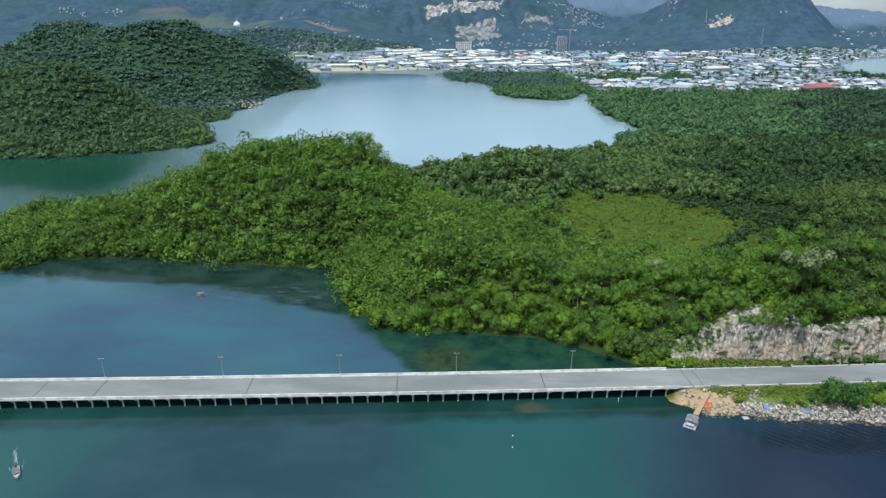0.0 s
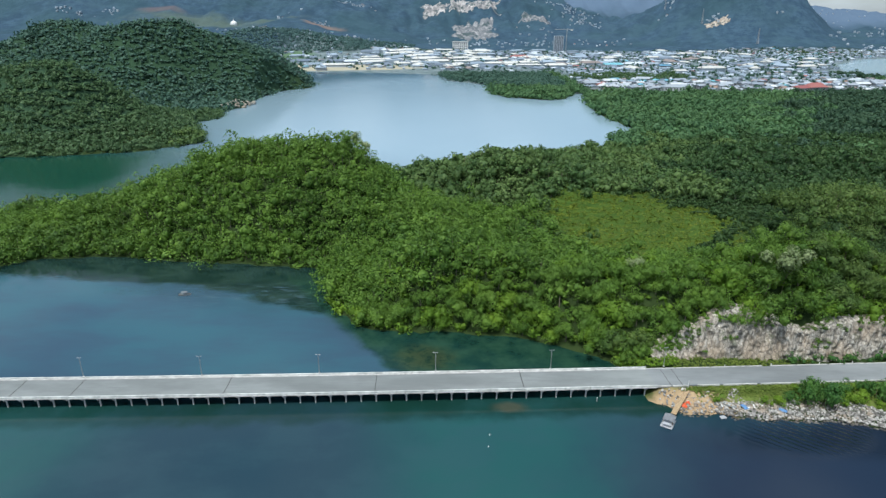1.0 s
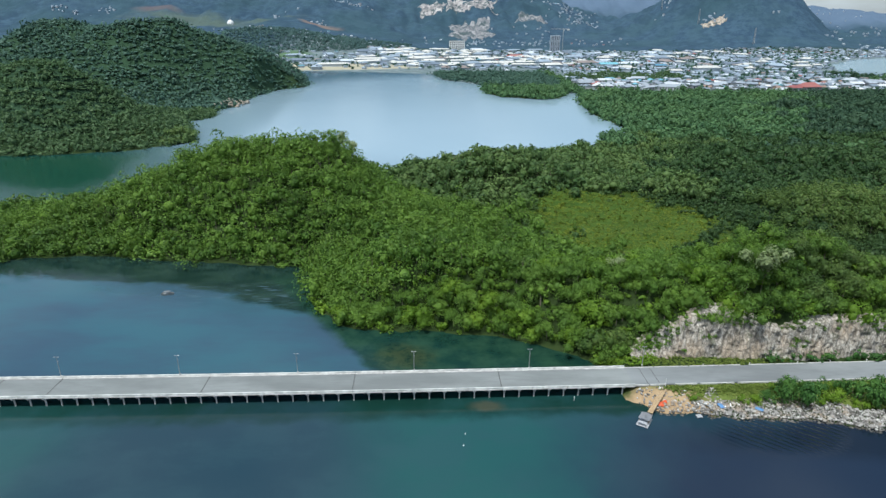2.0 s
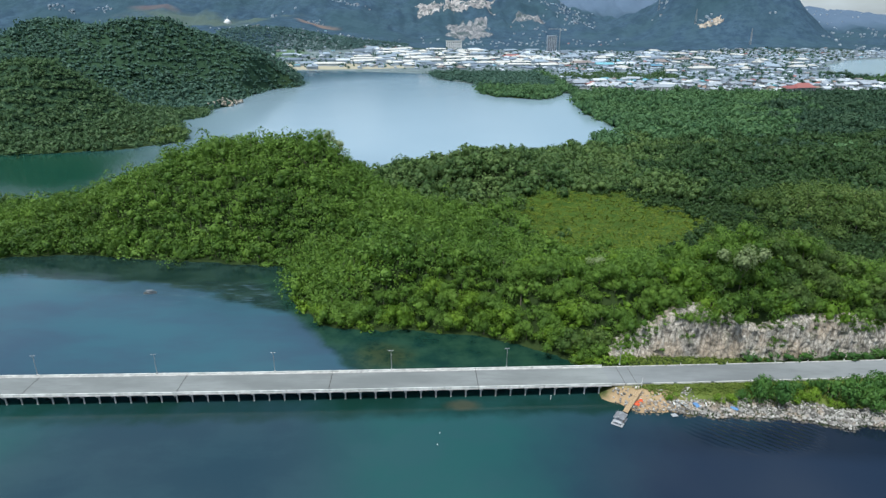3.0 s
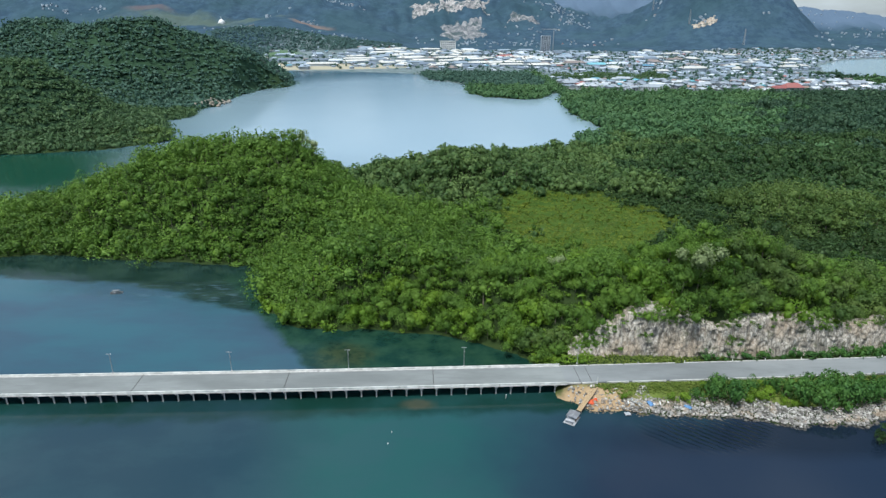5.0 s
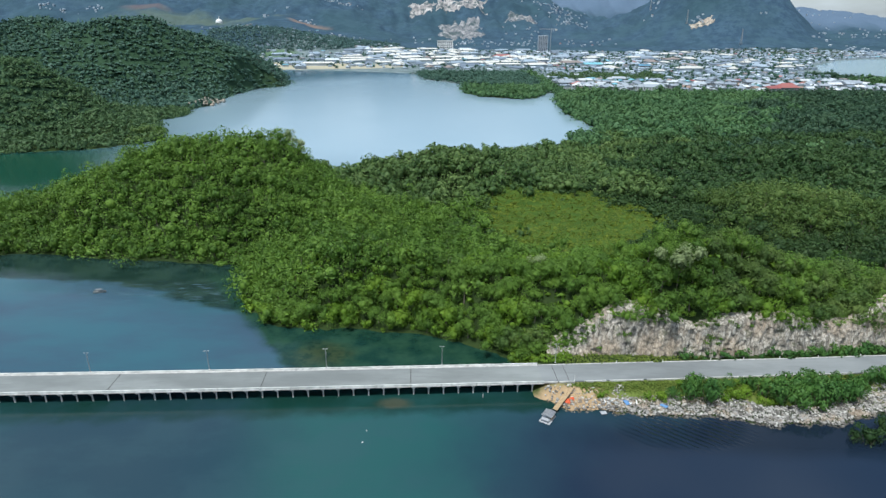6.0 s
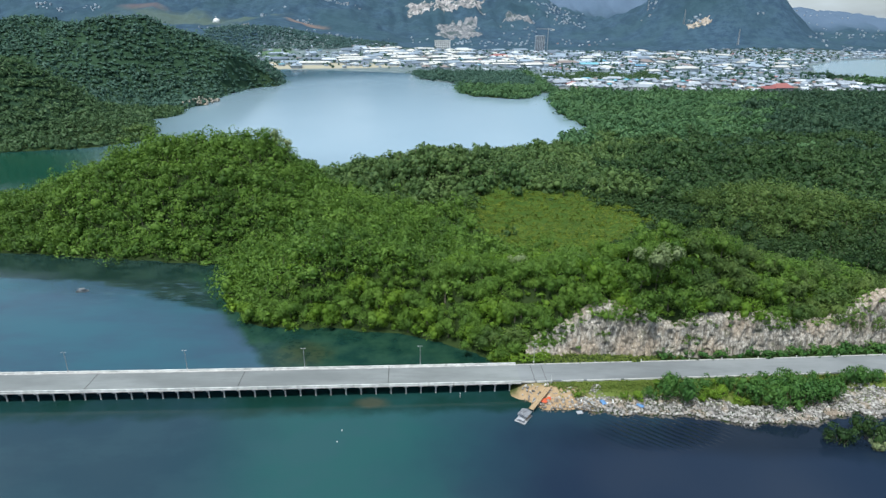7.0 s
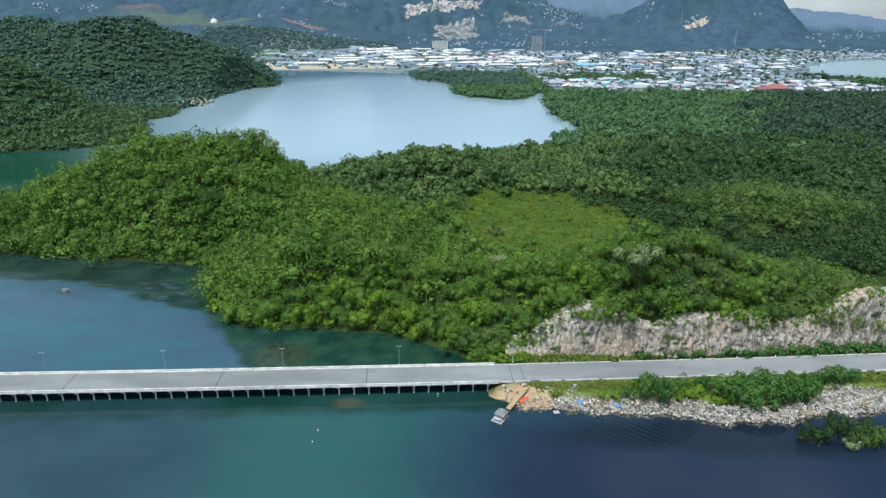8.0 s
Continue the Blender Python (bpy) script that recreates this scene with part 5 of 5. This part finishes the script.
LEAF_DARK = foliage("dark_bush_leaf", (0.026, 0.08, 0.02), (0.052, 0.145, 0.03), (0.11, 0.22, 0.042), 0.2)
plant([(117, 155.5, 3.33, 8.4), (122, 154, 3.68, 9), (125.5, 158, 2.99, 7.4), (120, 159.5, 2.99, 7.1), (131, 160, 2.3, 5.5), (112, 156.5, 2.3, 5.2)], 200, LEAF_DARK,
      "rounded dark green bush on the stone bank", "bushes on the bank")
plant([(108, 155.5, 2.04, 4), (104, 156, 1.68, 3), (131, 156.5, 2.4, 4.4), (135, 158, 2.64, 4.4), (128, 155, 1.92, 3.4), (90, 156.5, 1.8, 2.9), (116, 160.5, 1.92, 3.4), (138.6, 154.6, 1.7, 2.6), (141.2, 153.4, 1.5, 2.2)], 210, LEAF_BRIGHT,
      "low yellow-green bush on the grassy bank", "yellow-green bushes")
plant([(140.7, 157.5, 3.6, 8.4), (144.7, 154.5, 3.96, 8.4), (149.7, 153, 4.32, 9.1), (155.2, 153, 4.44, 9.4), (160.7, 154, 4.32, 9.1), (165.7, 156, 4.2, 8.7), (146.7, 159, 3.6, 8.1), (152.7, 158.5, 3.96, 8.7),
       (158.7, 159.5, 3.96, 8.7), (164.7, 161, 3.36, 7.7), (170.7, 158, 3.6, 7.7), (137.7, 160.5, 2.4, 6)], 220, LEAF_DARK, "dense dark green bush beside the shore road", "thicket beside the road")
plant([(178, 163.4, 3.22, 7.4), (183, 164, 3.22, 7.7), (188, 164.8, 2.64, 5.8), (174, 161.9, 2.53, 5.5)], 230, LEAF_DARK, "green roadside bush on the bank", "roadside bushes")
plant([(160.6, 137.2, 3.27, 5.9), (158.1, 138.7, 2.06, 4.1), (168.6, 139.7, 3.15, 9.2), (171.6, 138.2, 3.15, 8.2)], 240, HOLLOW_LEAF, "mangrove bush standing in the shallow water", "mangroves off the bank", -0.3)
plant([(176.1, 136.2, 3.15, 7.8), (178.6, 137.7, 2.42, 6.6), (173.6, 135.2, 2.06, 4.8)], 250, MOUND_LEAF, "yellow-green mangrove bush standing in shallow water", "mangroves off the bank", -0.3)
plant([(169.1, 134.4, 1.65, 3.4)], 255, LEAF_PALE, "small grey-green mangrove in the water", "mangroves off the bank", -0.3)


def pale_tree(x, y, tall, radius, label, seed, leaves=760):
    t = tree(seed, LEAF_PALE, label, tall, radius, leaves, 0.085, 9)
    t["group"] = "pale trees"
    t.matrix_basis = pose(x, y, float(ground_z(np.array([float(x)]), np.array([float(y)]))[0]) - 0.1)


pale_tree(121.5, 188.5, 17.5, 5.5, "tall pale grey-green tree above the rock face", 301)
pale_tree(76, 203, 9.5, 3.2, "pale grey-green tree on the wooded slope", 302, 420)
pale_tree(-48, 333, 13.0, 4.6, "thin pale-leaved tree on the hilltop", 303, 330)
pale_tree(-43, 337, 12.5, 4.0, "sparse pale-leaved tree on the hilltop", 304, 230)

# roadside and bank verges
TUFT = [crown(s, 11, 0.42, 2, (4, 2)) for s in range(80, 84)]
x, y = scatter(82, 300, 170, 205, 1.25, 75)
off = y - road_y(x)
ok = (off > 5.0) & (off < cliff_off(x) + 0.6 + 0.5 * waves(x, 0 * x, 9, 76))
low = ok & (x < 126 + 10 * waves(x, y, 18, 87))
forest("verge_weeds", "low yellow-green weeds between road and rock face", x[low], y[low], LOW, GRASS, 0.9, 0.9, 77, "weeds", False)
x, y = scatter(110, 300, 170, 205, 1.9, 89)
off = y - road_y(x)
ok = (off > 5.6) & (off < cliff_off(x) - 0.2) & (x > 126 + 10 * waves(x, y, 18, 87))
forest("verge_hedge", "strip of dense dark green shrubs under the rock face", x[ok], y[ok], LOW, LEAF_DARK, 1.6, 2.5, 90, "shrubs", False)
x, y = scatter(62, 84, 168, 184, 1.5, 85)
off = y - road_y(x)
ok = (off > 6.2) & (to_water(x, y) > -0.8) & (off < 15)
forest("verge_grass", "tall grass and weeds beside the bridge end", x[ok], y[ok], LOW, LEAF_BRIGHT, 1.1, 1.5, 86, "grass", False)
x, y = scatter(73, 240, 150, 176, 0.66, 78)
off, d = y - road_y(x), to_water(x, y)
ok = (off < -5.6) & (off > -12.5) & (d > 7.6 + 1.2 * waves(x, y, 14, 79)) & ((x > 84) | (off > -7.5))
forest("bank_grass", "rough yellow-green grass on top of the bank", x[ok], y[ok], TUFT, GRASS, 0.75, 0.55, 80, "grass", False)
r = np.random.RandomState(81)
cx, cy, cz, cv = (a.ravel() for a in cliff_grid)
fringe = 0.83 + 0.16 * waves(cx, 0 * cx, 24, 82) + 0.1 * waves(cx, 0 * cx, 7, 84) - 0.3 * (1 - step(cx, 84, 100))
vine = (waves(cx, cz * 3, 21, 88) > 0.75) & (cv > 0.12)
ok = ((cv > fringe) & (r.uniform(0, 1, len(cx)) < 0.13)) | (vine & (r.uniform(0, 1, len(cx)) < 0.08))
forest("cliff_scrub", "green and grey-green scrub hanging over the rock face", cx[ok], cy[ok], LOW, LEAF, 1.15, 1.1, 83, "scrub", False, cz[ok] - 0.25)


# ---------------------------------------------------------------- jetty, boats, odds and ends
def jetty():
    a, b = Vector((81.4, 159.8, 3.2)), Vector((74.2, 150.6, 0.9))
    j = tagged(empty("jetty", *b), "plank walkway down to a floating platform", "jetty")
    inv = j.matrix_basis.inverted()
    way = (b - a).normalized()
    side = Vector((way.y, -way.x, 0)).normalized()
    n = 24
    for k in range(n):
        c = a + (b - a) * ((k + 0.5) / n)
        m = Matrix((side, way, side.cross(way))).transposed().to_4x4()
        bm = bmesh.new()
        box(bm, -0.75, 0.75, -0.22, 0.22, -0.03, 0.03)
        bm.transform(inv @ Matrix.Translation(c) @ m)
        part("plank", bm, PLANK, j)
    for s in (-0.75, 0.75):
        bm = bmesh.new()
        tube(bm, a + side * s - Vector((0, 0, 0.12)), b + side * s - Vector((0, 0, 0.12)), 0.07, n=6)
        bm.transform(inv)
        part("beam", bm, BARK, j)
        for t in (0.45, 0.75, 0.98):
            p = a + (b - a) * t + side * s
            bm = bmesh.new()
            tube(bm, (p.x, p.y, -1.5), (p.x, p.y, p.z), 0.08, n=6)
            bm.transform(inv)
            part("post", bm, BARK, j)


jetty()


def float_hut():
    h = tagged(empty("float_hut", 71.5, 147.0, 0.0, 57), "floating platform with a small tin-roofed hut", "hut")

    def add(name, mat, *a, bevel=0.03, label=""):
        bm = bmesh.new()
        box(bm, *a, bevel)
        return part(name, bm, mat, h, label)

    h.scale = (0.74, 0.74, 0.74)
    add("platform", TIN, -3.4, 3.4, -2.3, 2.3, 0.25, 0.5)
    for y in (-1.9, 0, 1.9):
        bm = bmesh.new()
        tube(bm, (-3.3, y, 0.05), (3.3, y, 0.05), 0.3, n=10)
        part("drum", bm, DARK, h)
    for x in (-1.2, 2.9):
        for y in (-1.8, 1.8):
            add("post", BARK, x - 0.06, x + 0.06, y - 0.06, y + 0.06, 0.5, 2.5, bevel=0)
    add("wall", PLANK, -1.1, 2.8, -1.75, -1.68, 0.5, 1.9)
    for y0, y1, z0, z1 in ((-2.2, 0.05, 2.45, 2.9), (2.2, -0.05, 2.45, 2.9)):
        bm = bmesh.new()
        vs = [bm.verts.new(p) for p in ((-1.6, y0, z0), (3.3, y0, z0), (3.3, y1, z1), (-1.6, y1, z1))]
        bm.faces.new(vs)
        bmesh.ops.solidify(bm, geom=bm.faces[:], thickness=0.05)
        part("roof_sheet", bm, TIN, h, "pale tin roof sheet")
    add("lower_roof", TIN, -3.3, -1.7, -1.6, 1.6, 1.7, 1.78)
    for y in (-1.4, 1.4):
        add("post", BARK, -3.2, -3.1, y - 0.05, y + 0.05, 0.5, 1.7, bevel=0)


float_hut()


def cloth_heap(name, x, y, z, w, d, h, mat, label, seed):
    """A crumpled sheet lying over a low heap."""
    us, vs = np.linspace(-1, 1, 16), np.linspace(-1, 1, 12)
    gu, gv = np.meshgrid(us, vs)
    r = np.hypot(gu, gv)
    gz = h * np.clip(1.15 - r, 0, 1) * (0.7 + 0.5 * waves(gu * 10, gv * 10, 9, seed)) + 0.12 * waves(gu * 10, gv * 10, 4, seed + 1) + 0.1
    gx, gy = gu * w / 2 * (1 + 0.12 * waves(gv * 10, gu, 12, seed)), gv * d / 2 * (1 + 0.15 * waves(gu * 10, gv, 11, seed))
    i = (np.arange(11)[:, None] * 16 + np.arange(15)[None, :]).ravel()
    ob = link(name, quads_mesh(name, np.stack([gx, gy, gz], -1).reshape(-1, 3), np.stack([i, i + 1, i + 17, i + 16], -1)), mat)
    ob.matrix_basis = pose(x, y, z, 0, 0, seed * 20)
    return tagged(ob, label, "tarpaulin")


def gz_at(x, y):
    return float(ground_z(np.array([float(x)]), np.array([float(y)]))[0])


cloth_heap("tarpaulin", 79, 155.0, gz_at(79, 155.0) + 0.15, 2.4, 2.0, 0.8, ORANGE, "crumpled orange-red tarpaulin on the sandy bank", 3)
cloth_heap("tarpaulin", 80.6, 156.2, gz_at(80.6, 156.2) + 0.15, 1.8, 1.3, 0.5, ORANGE, "small crumpled orange-red cloth on the bank", 4)
cloth_heap("tarpaulin", 97, 153.8, gz_at(97, 153.8) + 0.45, 2.4, 1.5, 0.5, BLUE_TARP, "crumpled blue tarpaulin on the stones", 5)
cloth_heap("tarpaulin", 108, 152.4, gz_at(108, 152.4) + 0.45, 2.3, 1.4, 0.5, BLUE_TARP, "blue tarpaulin spread over stones", 7)


def hull(length, beam, depth, n=14):
    """Half-open boat hull along +x, bow forward, with thickness."""
    bm = bmesh.new()
    rows = []
    for k in range(n):
        t = k / (n - 1)
        w = beam / 2 * (1 - max(0, (t - 0.45) / 0.55) ** 2.2) * (0.86 + 0.14 * min(1, t * 4))
        w = max(w, 0.03)
        x = (t - 0.5) * length
        up = 0.25 * depth * max(0, t - 0.5) ** 2 * 4
        rows.append([bm.verts.new(p) for p in ((x, -w, depth + up), (x, -w * 0.8, 0.15 * depth + up), (x, 0, up * 0.6), (x, w * 0.8, 0.15 * depth + up), (x, w, depth + up))])
    for a, b in zip(rows, rows[1:]):
        for i in range(4):
            bm.faces.new((a[i], a[i + 1], b[i + 1], b[i]))
    bm.faces.new(rows[0])
    bmesh.ops.solidify(bm, geom=bm.faces[:], thickness=0.06)
    return bm


def speedboat():
    b = tagged(empty("speedboat", -115.5, 123.4, -0.15, math.degrees(math.atan2(-5.9, 4.6))), "white open motor boat under way on the water", "boat")
    b.scale = (0.86, 0.86, 0.86)
    part("hull", hull(6.6, 2.1, 0.8), WHITE, b)

    def add(name, mat, *a, bevel=0.03):
        bm = bmesh.new()
        box(bm, *a, bevel)
        return part(name, bm, mat, b)

    add("floor", TIN, -3.0, 1.6, -0.8, 0.8, 0.25, 0.32, bevel=0)
    for x in (-1.9, -0.9, 0.2):
        add("bench", DARK, x - 0.2, x + 0.2, -0.8, 0.8, 0.5, 0.6)
    add("console", DARK, 0.75, 1.15, -0.5, 0.5, 0.3, 1.0)
    bm = bmesh.new()
    vs = [bm.verts.new(p) for p in ((1.35, -0.92, 0.86), (3.1, -0.1, 1.0), (3.1, 0.1, 1.0), (1.35, 0.92, 0.86))]
    bm.faces.new(vs)
    bmesh.ops.solidify(bm, geom=bm.faces[:], thickness=0.04)
    part("foredeck", bm, WHITE, b)
    add("outboard_motor", DARK, -3.65, -3.2, -0.2, 0.2, 0.1, 1.15, bevel=0.08)
    foam = plain("foam", (0.42, 0.56, 0.56), 0.7, scale=3)
    r = np.random.RandomState(5)
    vs, fs = [], []
    back = Vector((-5.9, 7.6, 0)).normalized()
    side = Vector((back.y, -back.x, 0))
    for k in range(620):
        s = r.uniform(0, 1) ** 1.4
        p = Vector((-115.5, 123.4, 0.03)) + back * (2.6 + 9.5 * s) + side * r.normal(0, 0.1 + 0.2 * s)
        if k % 14 == 0:
            g = r.uniform(0, 1)
            p = Vector((-115.5, 123.4, 0.03)) + back * (1.0 + 4 * g) + side * (1.0 + 0.9 * g) * r.choice([-1, 1])
        q = r.uniform(0.05, 0.19) * (1 - 0.6 * s)
        at = len(vs)
        vs += [tuple(p + Vector((math.cos(a) * q, math.sin(a) * q * 0.7, 0.02))) for a in (0, 1.6, 3.1, 4.7)]
        fs.append((at, at + 1, at + 2, at + 3))
    tagged(link("wake", quads_mesh("wake", np.array(vs), np.array(fs)), foam), "white foam wake trailing behind the motor boat", "wake", kind="stuff")


speedboat()


CANVAS = plain("grey_canvas", (0.2, 0.21, 0.21), 0.9)


def moored_boat():
    b = tagged(empty("moored_boat", -110.0, 232.8, -0.1, 8), "small grey wooden boat with a grey canopy", "boat")
    part("hull", hull(5.2, 1.7, 0.75), PILE, b)
    bm = bmesh.new()
    box(bm, -1.6, 1.0, -0.75, 0.75, 1.55, 1.63, 0.03)
    part("canopy", bm, CANVAS, b, "grey canopy sheet")
    for x in (-1.5, 0.9):
        for y in (-0.68, 0.68):
            bm = bmesh.new()
            tube(bm, (x, y, 0.6), (x, y, 1.56), 0.03, n=6)
            part("post", bm, BARK, b)
    bm = bmesh.new()
    box(bm, -1.2, -0.4, -0.5, 0.5, 0.35, 0.85, 0.04)
    part("crate", bm, WHITE, b)


moored_boat()


def beached_boat():
    b = tagged(empty("beached_boat", 92.7, 154.5, gz_at(92.7, 154.5) + 0.35, -48), "small white boat lying on the stones", "boat")
    part("hull", hull(3.8, 1.4, 0.6), WHITE, b)
    for x in (-0.8, 0.5):
        bm = bmesh.new()
        box(bm, x - 0.12, x + 0.12, -0.58, 0.58, 0.38, 0.44)
        part("bench", bm, PLANK, b)


beached_boat()


def small_raft():
    r = tagged(empty("raft", 89, 150.0, 0.0, 10), "small pale raft moored at the stone bank", "raft")
    bm = bmesh.new()
    box(bm, -0.9, 0.9, -0.7, 0.7, 0.3, 0.42, 0.03)
    part("deck", bm, TIN, r)
    for x in (-0.6, 0.6):
        bm = bmesh.new()
        tube(bm, (x, -0.75, 0.08), (x, 0.75, 0.08), 0.24, n=8)
        part("float", bm, DARK, r)


small_raft()


def buoy_pair():
    first = tagged(empty("buoy"), "small white mooring buoy floating on the water", "buoy", "buoys in the bay")
    bm = bmesh.new()
    bmesh.ops.create_uvsphere(bm, u_segments=12, v_segments=8, radius=0.2)
    part("float", bm, WHITE, first)
    bm = bmesh.new()
    tube(bm, (0, 0, 0.28), (0, 0, 0.5), 0.05)
    part("ring", bm, METAL, first)
    first.matrix_basis = pose(18.0, 141.0, 0.05)
    copy_thing(first, pose(17.4, 136.0, 0.05))


buoy_pair()


def loose_boards():
    """Pale boards washed up on the stones."""
    r = random.Random(12)
    for n in range(9):
        x, y = r.uniform(88, 103), r.uniform(152.2, 155.2)
        bm = bmesh.new()
        w, d = r.uniform(0.5, 1.1), r.uniform(0.1, 0.22)
        box(bm, -w, w, -d, d, -0.03, 0.03, 0.012)
        ob = part("board", bm, WHITE if n % 3 else PLANK)
        ob.matrix_basis = pose(x, y, gz_at(x, y) + 0.42, r.uniform(-14, 14), r.uniform(-14, 14), r.uniform(0, 180))
        tagged(ob, "weathered bare wooden board lying on the stones" if n % 3 == 0 else "pale painted board lying on the stones", "board", "boards on the stones")


loose_boards()


def mooring_post():
    p = tagged(empty("mooring_post", 52.7, 157.8, 0), "thin pale post standing in the water by the bridge", "post")
    bm = bmesh.new()
    tube(bm, (0, 0, -2), (0.05, 0, 1.5), 0.1, 0.08)
    part("shaft", bm, PILE, p)
    bm = bmesh.new()
    tube(bm, (0.05, 0, 1.3), (0.055, 0, 1.52), 0.13, 0.12)
    part("cap", bm, WHITE, p, "white cap")


mooring_post()


def guide_posts():
    first = tagged(empty("guide_post"), "short white-painted concrete post at the road's edge", "post", "roadside guide posts")
    bm = bmesh.new()
    box(bm, -0.1, 0.1, -0.1, 0.1, -0.3, 0.75, 0.02)
    part("post", bm, WHITE, first)
    for n, px in enumerate((99, 115, 131.7, 143.2, 156, 169.8, 185, 201, 217)):
        m = on_road(px, 5.15, DECK - 0.2)
        if n:
            copy_thing(first, m)
        else:
            first.matrix_basis = m
    p = tagged(empty("pole", 81.8, 160.4, 3.25), "thin white pole at the head of the jetty", "pole")
    bm = bmesh.new()
    tube(bm, (0, 0, -0.4), (0, 0, 3.4), 0.07, 0.05)
    part("shaft", bm, WHITE, p)


guide_posts()


def rocky_point():
    """Bare rocks at the foot of the western hill."""
    r = random.Random(91)
    shapes = [quads_mesh("rock", *rock_mesh(95 + k)) for k in range(4)]
    for n in range(70):
        x, y = -292 + r.uniform(-22, 16), 846 + r.uniform(-30, 30)
        ob = link("rock", shapes[n % 4], CLIFF)
        s = r.uniform(1.0, 3.2)
        ob.matrix_basis = pose(x, y, max(gz_at(x, y), -0.5) + r.uniform(0.2, 1.6) * s, 0, 0, r.uniform(0, 360)) @ Matrix.Scale(s, 4)
        tagged(ob, "big bare grey rock on the lagoon's shore", "rock", "rocks on the point")


rocky_point()
